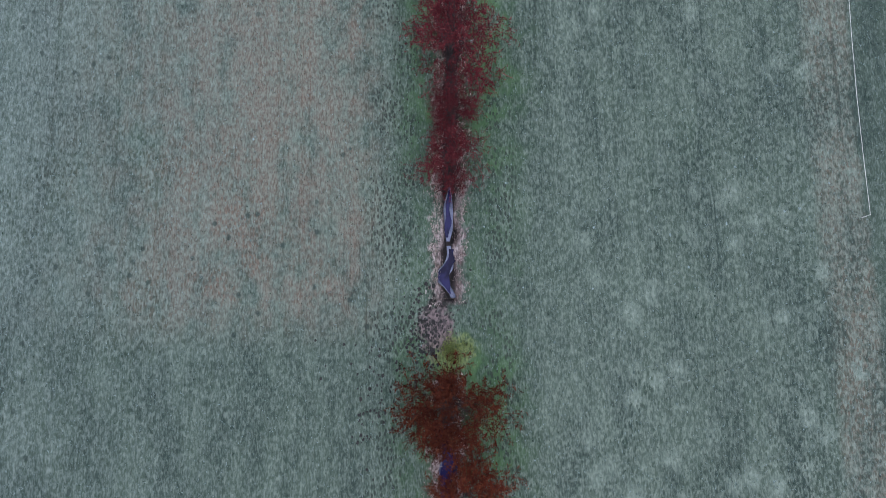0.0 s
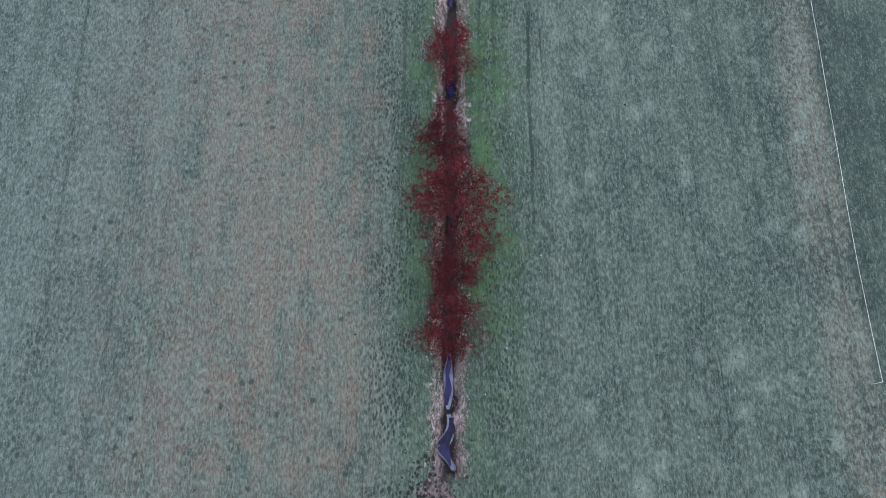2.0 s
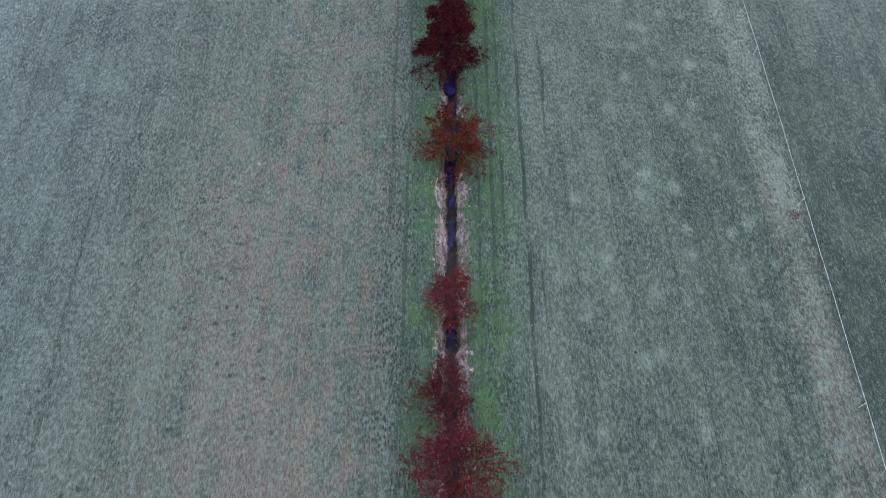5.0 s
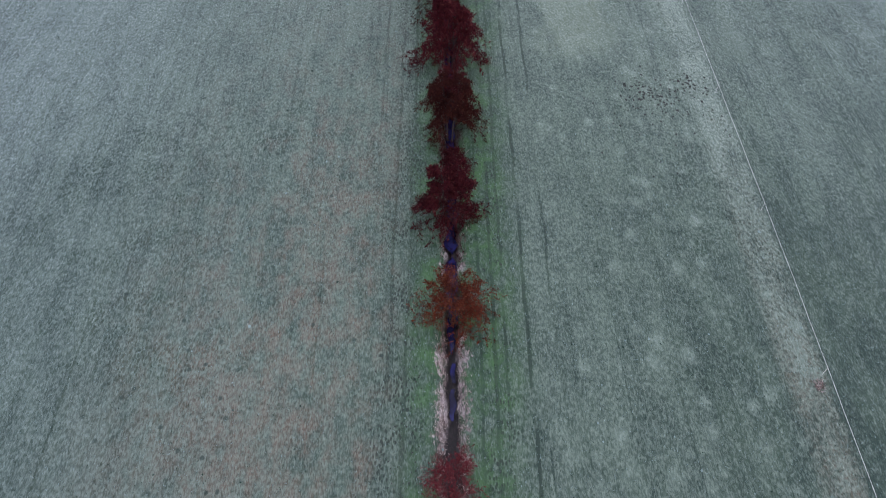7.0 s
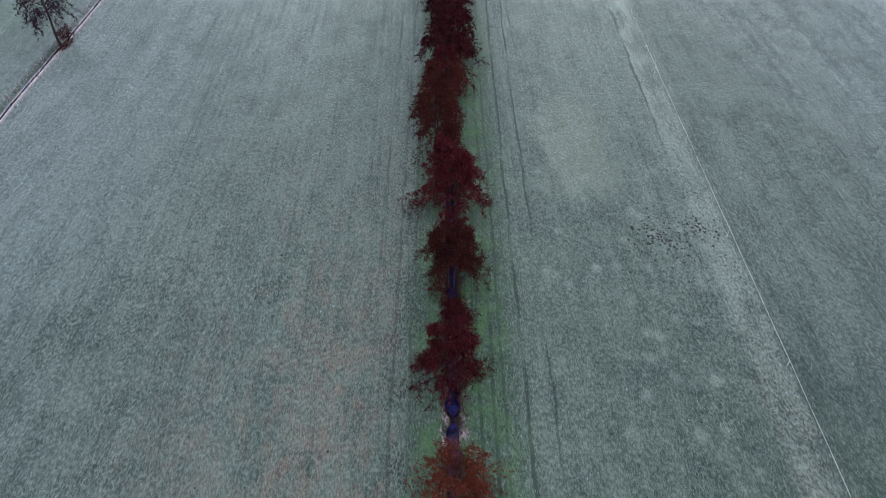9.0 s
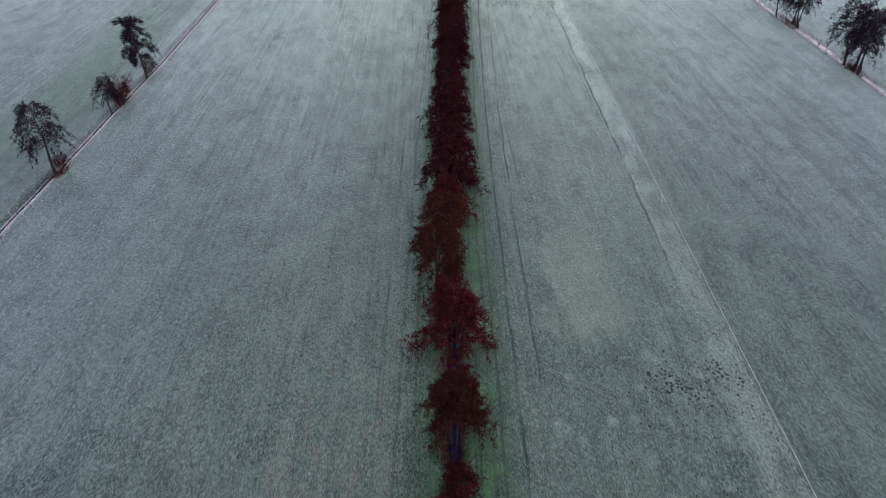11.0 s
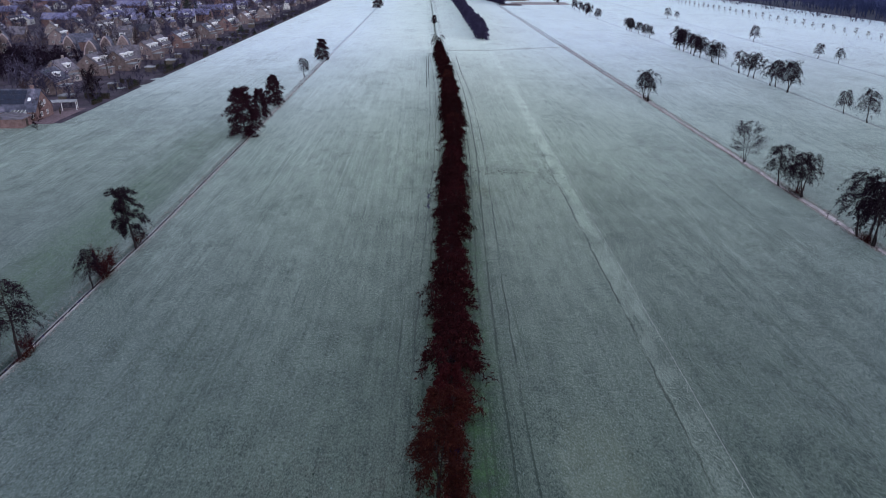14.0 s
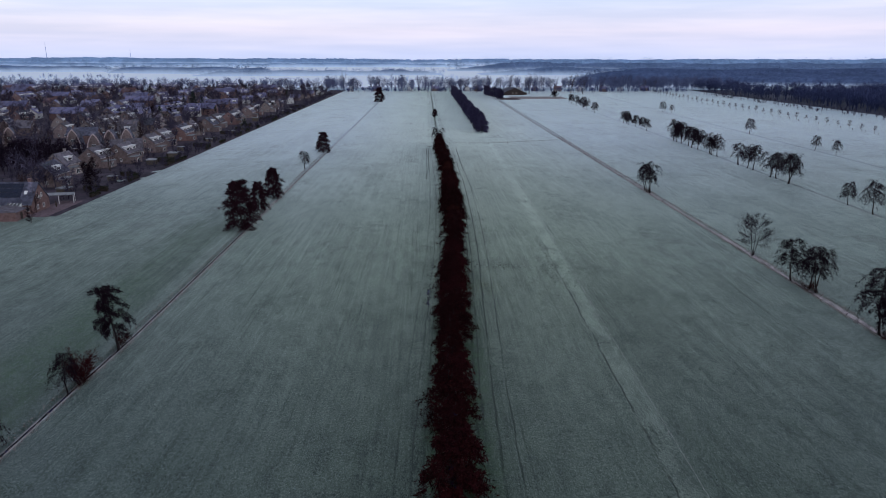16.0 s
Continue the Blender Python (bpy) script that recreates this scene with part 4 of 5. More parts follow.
turf("bank_straw", 34000, -1.8, 10, 43, 398, 0.34, 0.04, STRAW, "pale dead grass on the ditch banks", 3, ragged)
turf("bank_straw", 26000, -3, 1.6, -45, -1, 0.32, 0.035, STRAW, "pale dead grass on the ditch banks", 18, ragged)
turf("bank_straw", 60000, -1.7, 4.2, 3.2, 43, 0.26, 0.035, STRAW, "pale dead grass on the ditch banks", 13, ragged)
turf("bank_straw", 24000, -51.5, -46.0, 60, 400, 0.34, 0.06, STRAW, "pale dead grass on the ditch banks", 4,
     lambda x, y, r: np.abs(np.abs(x - np.interp(y, WEST_Y, WEST_X) - 0.2) - 0.85) < np.where(x > np.interp(y, WEST_Y, WEST_X), 0.45, 0.2))
turf("bank_straw", 14000, 72.7, 75.7, 100, 440, 0.4, 0.06, STRAW, "pale dead grass on the ditch banks", 5, lambda x, y, r: np.abs(np.abs(x - 74.2) - 0.9) < 0.5)
turf("green_grass", 60000, -4, 14, -18, 200, 0.16, 0.05, GREENERY, "unfrosted green grass below the trees", 6,
     lambda x, y, r: (np.abs(middle_gap(x, y)) > 1.2) & (np.abs(middle_gap(x, y) - 0.3) < 1.2 + 2.6 * r.uniform(0, 1, len(x)) ** 2))
turf("moss_tuft", 14000, -1.6, 2.1, -1.6, 2.6, 0.12, 0.05, blade_material("yellow_moss", (0.05, 0.075, 0.015), (0.20, 0.24, 0.07), 0.55), "yellow-green grass at the ditch gateway", 15,
     lambda x, y, r: np.array([noise.noise((a * 1.1, b * 1.1, 3)) * 0.9 + 0.75 - math.hypot((a - 0.4) / 1.4, (b - 0.3) / 1.3) for a, b in zip(x, y)]) > r.uniform(0, 0.9, len(x)))
turf("moss_tuft", 2600, 7.5, 18, 166, 182, 0.14, 0.09, blade_material("frosted_moss", (0.13, 0.15, 0.07), (0.30, 0.34, 0.22), 0.5), "yellow-green patch in the frosted pasture", 16,
     lambda x, y, r: np.hypot((x - 11.5) / 4.5, (y - 174) / 6) < r.uniform(0.0, 1, len(x)) ** 1.3)
turf("bank_straw", 260, 26.0, 27.1, 37.6, 38.9, 0.3, 0.05, STRAW, "dead tan grass tuft below the fence", 17, lambda x, y, r: np.hypot((x - 26.5) / 0.5, (y - 38.2) / 0.6) < r.uniform(0.2, 1, len(x)))
for way, lo, hi, seed, share in ((west_x, 60, 420, 21, 0.42), (lambda y: 74.2, 90, 440, 22, 0.55)):
    turf("ditch_brush", 26000, way(200) - 2.4, way(200) + 2.0, lo, hi, 0.42, 0.05, DUSKY, "dark dead stalks standing in the narrow ditch", seed,
         lambda x, y, r: np.array([abs(a - way(b)) < 0.24 and noise.noise((b * 0.22, seed, 1)) + 0.5 * noise.noise((b * 0.9, seed, 5)) > share - 0.35 for a, b in zip(x, y)]))
for x0, y0, rx, ry, seed in ((74.5, 172.5, 1.1, 4.6, 23), (74.2, 145.6, 1.0, 4.0, 24), (-47.7, 224.5, 1.3, 3.2, 25), (-48.2, 110.0, 1.0, 2.4, 26), (-48.0, 133.0, 0.9, 3.6, 27), (74.6, 276.5, 0.9, 4.0, 28)):
    turf("undergrowth", 900, x0 - rx, x0 + rx, y0 - ry, y0 + ry, 0.55, 0.06, LEAFRED, "brown dead leaves and brush round the tree feet", seed, lambda x, y, r: np.hypot((x - x0) / rx, (y - y0) / ry) < r.uniform(0.2, 1, len(x)))
turf("undergrowth", 45000, -1, 10, 46, 395, 1.0, 0.04, WINE, "tangled reddish brush below the alder row", 7, lambda x, y, r: np.abs(middle_gap(x, y)) < 1.1)


def clods(name, spots, material, label, seed):
    """Low rough lumps of earth trodden out of the turf."""
    rng, b = np.random.default_rng(seed), Build()
    for cx, cy, sx, sy, count, size in spots:
        for _ in range(count):
            x, y = cx + rng.normal() * sx, cy + rng.normal() * sy
            r = size * rng.uniform(0.4, 1.2)
            z, k, a0 = swell(x, y), len(b.v), rng.uniform(0, 6)
            b.v.append((x, y, z + r * rng.uniform(0.3, 0.55)))
            for i in range(6):
                q = r * rng.uniform(0.6, 1.2)
                b.v.append((x + q * math.cos(a0 + i * 1.047), y + q * 1.3 * math.sin(a0 + i * 1.047), z - 0.02))
            b.f += [(k, k + 1 + i, k + 1 + (i + 1) % 6) for i in range(6)]
    return tagged(new(name, b.mesh(name, material)), label, "soil", kind="stuff")


clods("mud_clods", ((21.5, 69.5, 1.6, 1.6, 130, 0.16), (25.0, 71.3, 0.9, 1.0, 70, 0.16), (22, 66, 4, 4, 120, 0.12), (18, 188, 5, 1.2, 120, 0.22), (27, 184, 1.5, 8, 90, 0.22), (22, 178, 6, 6, 160, 0.16),
                    (-1.2, 1.6, 0.6, 1.2, 220, 0.13), (-3.1, -2.0, 1.3, 1.9, 120, 0.13), (-4.0, -3.1, 0.12, 0.25, 12, 0.14), (-4.6, -4.8, 0.5, 0.08, 16, 0.09), (-5.1, -3.6, 0.2, 0.2, 8, 0.10), (-3.6, 0.4, 1.6, 1.2, 40, 0.09), (2.6, 1.0, 1.4, 3.2, 40, 0.08),
                    (0, 2.2, 0.5, 0.8, 60, 0.08), (-3.0, 12, 0.8, 7, 420, 0.075), (-2.2, 42, 0.8, 18, 520, 0.075), (4.6, 30, 0.9, 22, 260, 0.06), (-3.0, 80, 0.8, 25, 300, 0.07), (0.6, 171, 0.8, 7, 90, 0.2)), EARTH, "dark poached mud clods in the turf", 8)
clods("frosted_lumps", ((-20, 30, 14, 30, 260, 0.09), (18, 30, 8, 30, 420, 0.10), (-16, 90, 14, 30, 200, 0.14)), BLADES, "small frosted grass lumps", 9)


# ---- fences ----
PLASTIC = varied("white_plastic", (0.55, 0.56, 0.55), (0.78, 0.78, 0.76), 3, 0.5, 0.1, 0.005)
WOOD = varied("weathered_wood", (0.09, 0.075, 0.06), (0.22, 0.19, 0.16), 4, 0.9, 0.5, 0.02, "object", 0.25)


def wire_fence(name, points, label, tape=0.028, height=0.95, post_every=1, post_r=0.025, material=PLASTIC, post_material=PLASTIC):
    top = tagged(new(name), label, "fence")
    b = Build()
    pts = [Vector((x, y, swell(x, y))) for x, y in points]
    for a, c in zip(pts, pts[1:]):
        mid = (a + c) / 2 + Vector((0, 0, height - 0.04))
        b.tube(a + Vector((0, 0, height)), mid, tape / 2, tape / 2, 4)
        b.tube(mid, c + Vector((0, 0, height)), tape / 2, tape / 2, 4)
    part("wire", b, material, top)
    post = Build().tube((0, 0, -0.2), (0, 0, height + 0.06), post_r, post_r, 6).mesh("post", post_material)
    for p in pts[::post_every]:
        part("post", post, None, top).location = p
    return top


wire_fence("electric_fence", [(fence_x(y), y) for y in np.arange(8.2, 432, 7.7)], "white electric fence tape on thin plastic posts", 0.022, 0.95, 2, 0.013)
for side in (-1, 1):
    wire_fence("ditch_fence", [(row_x(y) + side * 0.78, y) for y in np.arange(3.5, 13, 3.1)], "thin wire fence beside the open ditch", 0.01, 0.9, 1, 0.02, WOOD, WOOD)
    wire_fence("ditch_fence", [(row_x(y) + side * 0.78, y) for y in np.arange(-40, -3.5, 4)], "thin wire fence beside the open ditch", 0.01, 0.9, 1, 0.02, WOOD, WOOD)
wire_fence("ditch_fence", [(row_x(3.5) - 0.78, 3.5), (row_x(3.5) + 0.78, 3.5)], "thin wire fence across the ditch end", 0.012, 0.9, 1, 0.025, WOOD, WOOD)
wire_fence("cross_fence", [(x, 408 + 0.35 * max(0, x - 35)) for x in np.arange(12, 73, 10)], "wire fence with wooden posts across the pasture", 0.03, 1.1, 1, 0.07, WOOD, WOOD)


# ---- village ----
BRICK_A = varied("brown_brick", (0.155, 0.118, 0.118), (0.285, 0.225, 0.225), 1.2, 0.9, 0.4, 0.02, "object", 0.25)
BRICK_B = varied("red_brick", (0.165, 0.105, 0.102), (0.29, 0.19, 0.185), 1.2, 0.9, 0.4, 0.02, "object", 0.2)
BRICK_C = varied("pale_brick", (0.23, 0.19, 0.185), (0.40, 0.34, 0.335), 1.2, 0.9, 0.4, 0.02, "object", 0.2)
RENDER_W = varied("white_render", (0.50, 0.50, 0.49), (0.72, 0.72, 0.70), 0.8, 0.9, 0.2, 0.02, "object", 0.15)
PAINT = varied("white_paint", (0.78, 0.78, 0.80), (0.90, 0.90, 0.91), 2, 0.6, 0.1, 0.01, "object", 0.1)


def tiles(name, dark, light):
    n = Nodes(name, 0.7)
    wave = n.t.nodes.new("ShaderNodeTexWave")
    wave.bands_direction = "Y"
    n.put(wave.inputs["Vector"], n.vec((1, 1, 1)))
    wave.inputs["Scale"].default_value, wave.inputs["Distortion"].default_value = 1.1, 0.6
    c = n.mix(n.noise(0.9, 4, 0.6, None, 0.35, 0.65), dark, light)
    c = n.mix(n.noise(0.35, 3, 0.6, None, 0.46, 0.72), c, (0.20, 0.185, 0.25))
    c = n.mix(1.0, c, n.mix(n.each(), (0.7, 0.7, 0.7), (1.3, 1.3, 1.3)), "MULTIPLY")
    n.bump(wave.outputs["Fac"], 0.5, 0.04)
    return n.colour(c)


ROOF_A = tiles("dark_roof_tiles", (0.034, 0.036, 0.058), (0.085, 0.088, 0.128))
ROOF_B = tiles("brown_roof_tiles", (0.075, 0.068, 0.085), (0.165, 0.150, 0.180))
ROOF_C = tiles("red_roof_tiles", (0.077, 0.040, 0.042), (0.135, 0.076, 0.077))
# roofs of the farther houses: village haze is mixed into their blue
ROOF_F = tiles("hazed_frost_tiles", (0.1207, 0.1207, 0.2188), (0.2415, 0.2415, 0.4))
ROOF_G = tiles("hazed_slate_roof", (0.0805, 0.0805, 0.1625), (0.1725, 0.1725, 0.3125))
FELT = varied("grey_roof_felt", (0.16, 0.17, 0.19), (0.30, 0.31, 0.34), 0.7, 0.9, 0.2, 0.02, "object", 0.3)
PANEL = varied("solar_glass", (0.008, 0.012, 0.030), (0.016, 0.024, 0.055), 1.0, 0.12, 0.02, 0.005)
PAVING = varied("garden_paving", (0.106, 0.077, 0.090), (0.212, 0.158, 0.185), 1.0, 0.9, 0.4, 0.02)


def glass(name, tone):
    n = Nodes(name, 0.05)
    n.b.inputs["Specular IOR Level"].default_value = 0.7
    return n.colour(n.mix(n.each(), tuple(t * 0.5 for t in tone), tuple(t * 2 for t in tone)))


PANE = glass("window_glass", (0.035, 0.038, 0.045))


def window(parent, x, y, z, w, h, face, m=None, name="window"):
    """A white frame with its pane, on the wall that looks along face."""
    turn = {"e": 0, "n": 90, "w": 180, "s": 270}[face]
    key = (round(w, 2), round(h, 2))
    if key not in WINDOWS:
        f = Build()
        for a, b, c, d in ((-w / 2, -h / 2, w / 2, -h / 2 + 0.09), (-w / 2, h / 2 - 0.09, w / 2, h / 2), (-w / 2, -h / 2 + 0.09, -w / 2 + 0.09, h / 2 - 0.09), (w / 2 - 0.09, -h / 2 + 0.09, w / 2, h / 2 - 0.09),
                           (-0.04, -h / 2 + 0.09, 0.04, h / 2 - 0.09)):
            f.box(-0.05, a, b, 0.06, c, d)
        WINDOWS[key] = (f.mesh("window_frame", PAINT), Build().box(-0.05, -w / 2 + 0.09, -h / 2 + 0.09, 0.02, w / 2 - 0.09, h / 2 - 0.09).mesh("pane", PANE))
    ob = part(name, WINDOWS[key][0], None, parent)
    ob.matrix_basis = (m or Matrix()) @ pose(x, y, z, 0, 0, turn)
    part("pane", WINDOWS[key][1], None, ob)
    return ob


WINDOWS = {}


def gable_roof(L, W, he, hr, thick=0.22, over=0.4):
    run, rise = W / 2, hr - he
    k = rise / run
    out = [(-run - over, he - k * over), (0, hr), (run + over, he - k * over), (run + over, he - k * over + thick), (0, hr + thick * 1.2), (-run - over, he - k * over + thick)]
    return Build().prism(out, -L / 2 - 0.3, L / 2 + 0.3)


def house(label, L, W, he, hr, brick, roof, dormers=0, solar=0, rows=2, chimney=True, annex=True, simple=False):
    """A gabled house with its ridge along y and its garden front to the east."""
    top = tagged(new("house"), label, "house", "village houses")
    part("wall", Build().prism([(-W / 2, -0.3), (W / 2, -0.3), (W / 2, he), (0, hr - 0.02), (-W / 2, he)], -L / 2, L / 2), brick, top)
    part("roof", gable_roof(L, W, he, hr), roof, top)
    k = (hr - he) / (W / 2)
    if chimney:
        part("chimney", Build().box(-0.9, L * 0.3, hr - 1.0, -0.1, L * 0.3 + 0.7, hr + 1.0).box(-1.0, L * 0.3 - 0.1, hr + 1.0, 0.0, L * 0.3 + 0.8, hr + 1.12), brick, top)
    floors = [1.3 + 2.7 * i for i in range(rows) if 1.3 + 2.7 * i + 0.8 < he + 0.3]
    n = max(2, int(L / (4.5 if simple else 2.6)))
    for z in floors:
        for i in range(n):
            y = -L / 2 + L * (i + 0.5) / n
            if i == 0 and z < 2 and not simple:
                door = part("door", Build().box(W / 2 - 0.05, y - 0.5, 0, W / 2 + 0.06, y + 0.5, 2.1), BARK, top)
                part("door_pane", Build().box(W / 2 + 0.05, y - 0.3, 1.1, W / 2 + 0.075, y + 0.3, 1.9), PANE, door)
                continue
            window(top, W / 2, y, z + 0.15, 1.5, 1.3, "e")
    part("eaves_board", Build().box(W / 2, -L / 2, he - 0.55, W / 2 + 0.1, L / 2, he - 0.12), PAINT, top, "white eaves board")
    for s, face in ((-1, "s"), (1, "n")) if not simple else ((-1, "s"),):
        for x in ((-1.7, 1.7) if W > 8 else (0,)):
            window(top, x, s * L / 2, 1.5, 1.1, 1.3, face)
        window(top, 0.0, s * L / 2, min(hr - 2.0, he + 1.0), 1.0, 1.2, face)
    for i in range(dormers):
        y = -L / 2 + L * (i + 0.5) / dormers
        x1 = W / 2 - 0.9
        zb = he + k * 0.9
        d = part("dormer", Build().prism([(x1 - 1.9, zb), (x1, zb - 0.1), (x1, zb + 1.5), (x1 - 1.9, zb + 1.5)], y - 1.6, y + 1.6).box(x1 - 2.2, y - 1.8, zb + 1.5, x1 + 0.3, y + 1.8, zb + 1.74), PAINT, top, "white flat-roofed dormer")
        window(d, x1, y, zb + 0.72, 2.4, 0.95, "e")
    for i in range(solar):
        u, v = i % 4, i // 4
        slope = math.atan(k)
        m = Matrix.Translation((W / 2 * 0.5 - 0.9 * v, -L / 2 + 1.6 + u * 1.1, hr - k * (W / 2 * 0.5 - 0.9 * v) + 0.33)) @ Matrix.Rotation(slope, 4, "Y")
        part("solar_panel", Build().box(-0.75, -0.5, 0, 0.75, 0.5, 0.05, m), PANEL, top, "blue-black solar panel")
    if annex:
        an = part("annex", Build().box(W / 2 - 0.05, -L / 2 + 0.4, -0.3, W / 2 + 3.0, L * 0.1, 2.7), brick, top, "low brick rear extension")
        part("annex_roof", Build().box(W / 2 + 0.06, -L / 2 + 0.2, 2.7, W / 2 + 3.2, L * 0.1 + 0.2, 2.92), FELT, an)
        window(an, W / 2 + 3.0, -L * 0.2, 1.3, 2.2, 1.7, "e")
    return top


VERGE = varied("pale_verge_board", (0.42, 0.33, 0.34), (0.62, 0.52, 0.53), 1.0, 0.8, 0.2, 0.02)


def arch_house(label):
    """A steep house under a pointed, bowed roof with pale verges."""
    top = tagged(new("arched_house"), label, "house", "arched houses")
    R, L = 3.1, 9
    side = [(R - 4.3 * (1 - math.cos(t)), 10.0 * math.sin(t)) for t in np.linspace(0, 1.29, 8)]
    side = [(max(0.0, x), z) for x, z in side]
    side[-1] = (0.0, side[-1][1])
    outline = [(-x, z) for x, z in side] + [(x, z) for x, z in reversed(side[:-1])]
    part("roof", Build().prism(outline, -L / 2, L / 2), ROOF_A, top)
    part("front_wall", Build().prism([(x * 0.9, z * 0.96) for x, z in outline], -L / 2 - 0.06, -L / 2), BRICK_A, top)
    verge, rim = Build(), len(outline)
    for k, (x, z) in enumerate(outline):
        grow_x, inner = 1.09, 0.94
        verge.v += [(x * grow_x, -L / 2 - 0.35, z * 1.025), (x * inner, -L / 2 - 0.35, z * 0.965), (x * inner, -L / 2, z * 0.965), (x * grow_x, -L / 2, z * 1.025)]
    verge.f = [(4 * k + a, 4 * k + b, 4 * k + 4 + b, 4 * k + 4 + a) for k in range(rim - 1) for a, b in ((0, 1), (1, 2), (2, 3), (3, 0))]
    verge.f += [(0, 1, 2, 3), (4 * rim - 1, 4 * rim - 2, 4 * rim - 3, 4 * rim - 4)]
    part("verge", verge, VERGE, top, "pale curved verge board")
    window(top, 0, -L / 2 - 0.06, 1.5, 2.2, 1.6, "s"), window(top, 0, -L / 2 - 0.06, 4.4, 1.8, 1.2, "s")
    return top


def canopy_shed(label, w, d, h):
    top = tagged(new("garden_shed"), label, "shed", "garden sheds")
    part("shed_wall", Build().box(-w / 2, -d / 2, -0.2, w / 2, d / 2, h), WOOD, top)
    part("shed_roof", Build().prism([(-w / 2 - 0.2, h + 0.004), (w / 2 + 0.2, h + 0.004), (w / 2 + 0.2, h + 0.2), (-w / 2 - 0.2, h + 0.45)], -d / 2 - 0.2, d / 2 + 0.2), FELT, top)
    part("shed_door", Build().box(w / 2, -0.5, 0, w / 2 + 0.05, 0.5, 1.9), BARK, top)
    return top


def corner_house():
    """The brick house nearest to the fields, with a glazed lean-to, veranda and terrace."""
    ob = house("brick gabled house with solar panels and terrace", 14, 10, 3.0, 8.2, BRICK_B, ROOF_A, 0, 0, 1, True, False)
    for x in (-1.1, 1.1):
        window(ob, x, 7.0, 4.6, 0.9, 1.3, "n")
    slope = math.atan(5.2 / 5)
    for row in range(3):
        for i in range(9):
            m = Matrix.Translation((1.0 + row * 1.12, -5.6 + i * 1.08, 8.2 - 1.04 * (1.0 + row * 1.12) + 0.34)) @ Matrix.Rotation(slope, 4, "Y")
            part("solar_panel", Build().box(-0.75, -0.51, 0, 0.75, 0.51, 0.05, m), PANEL, ob, "blue-black solar panel")
    m = Matrix.Translation((2.6, 4.7, 8.2 - 1.04 * 2.6 + 0.3)) @ Matrix.Rotation(slope, 4, "Y")
    part("skylight", Build().box(-0.6, -0.45, 0, 0.6, 0.45, 0.08, m), PAINT, ob, "white-framed skylight")
    lean = part("conservatory", Build().prism([(5.0, 0), (8.0, 0), (8.0, 2.2), (5.0, 3.2)], 0.5, 4.5), PAINT, ob, "glazed white conservatory")
    for i in range(4):
        part("pane", Build().prism([(5.2, 3.18), (7.8, 2.34), (7.8, 2.38), (5.2, 3.22)], 0.6 + i, 1.4 + i), PANE, lean)
    return ob


corner = corner_house()
corner.matrix_basis = pose(-119.3, 247.5, 0, 0, 0, -90)
veranda = tagged(new("veranda"), "grey flat-roofed veranda on white posts", "veranda")
part("veranda_roof", Build().prism([(-4.2, 2.7), (4.2, 2.55), (4.2, 2.75), (-4.2, 2.95)], -2.2, 2.2), FELT, veranda)
for x, y in ((-4, -2), (4, -2), (-4, 2), (4, 2), (0, -2)):
    part("veranda_post", Build().box(x - 0.08, y - 0.08, -0.1, x + 0.08, y + 0.08, 2.56), PAINT, veranda)
veranda.matrix_basis = pose(-112.5, 259, 0, 0, 0, 20)
tagged(new("terrace", Build().box(-114, 239, -0.2, -106.5, 262, 0.06).mesh("terrace", PAVING)), "brown paved garden terrace", "terrace", kind="structure")
parasol = tagged(new("closed_parasol"), "closed dark parasol on the terrace", "parasol")
part("pole", Build().tube((0, 0, 0), (0, 0, 2.6), 0.04, 0.04, 6), WOOD, parasol)
part("cover", Build().tube((0, 0, 0.7), (0, 0, 1.4), 0.12, 0.3, 7).tube((0, 0, 1.4), (0, 0, 2.6), 0.3, 0.05, 7), BARK, parasol)
parasol.matrix_basis = pose(-108.6, 249, 0.06)
low_barn = tagged(new("outbuilding"), "low red-brick outbuilding with a shallow roof", "outbuilding")
part("wall", Build().box(-5, -3, -0.2, 5, 3, 2.4), BRICK_B, low_barn)
part("roof", Build().prism([(-5.3, 2.4), (5.3, 2.4), (5.0, 2.6), (0, 3.3), (-5.0, 2.6)], -3.3, 3.3), ROOF_B, low_barn)
part("door", Build().box(5, -0.6, 0, 5.06, 0.6, 2.0), BARK, low_barn)
low_barn.matrix_basis = pose(-117.0, 236.2, 0, 0, 0, 4)

SEMI = [house("brown-brick semi-detached house with white dormers", 11, 9, 4.4, 8.0, BRICK_A, ROOF_B, 2, 0, 2),
        house("brown-brick house with solar panels and dormer", 11, 9, 4.4, 8.0, BRICK_A, ROOF_A, 1, 8, 2),
        house("dark-roofed brick terrace house with white dormers", 15, 9, 4.6, 8.2, BRICK_B, ROOF_A, 3, 0, 2),
        house("pale-brick house under a brown tile roof", 10, 8.5, 4.0, 7.8, BRICK_C, ROOF_B, 1, 0, 2)]
BARN = house("large plain house under a wide dark roof", 13, 12, 3.0, 7.6, BRICK_A, ROOF_B, 0, 0, 1, False, False)
PLAIN = [house("white-walled village house with slate roof", 11, 9, 4.2, 7.8, RENDER_W, ROOF_G, 1, 0, 2, True, False, True),
         house("brick village house with frosted, haze-blued roof", 13, 9, 4.4, 8.2, BRICK_A, ROOF_F, 2, 0, 2, True, False, True),
         house("long brick terrace with grey roof", 24, 9, 5.2, 8.8, BRICK_B, ROOF_G, 4, 0, 2, False, False, True),
         house("village house under a red tile roof", 12, 9, 4.0, 8.0, BRICK_C, ROOF_C, 0, 0, 2, True, False, True)]
ARCH = arch_house("steep arched house with pale curved verges")
SHED = canopy_shed("dark wooden garden shed with a flat roof", 4, 5, 2.3)

first = {}


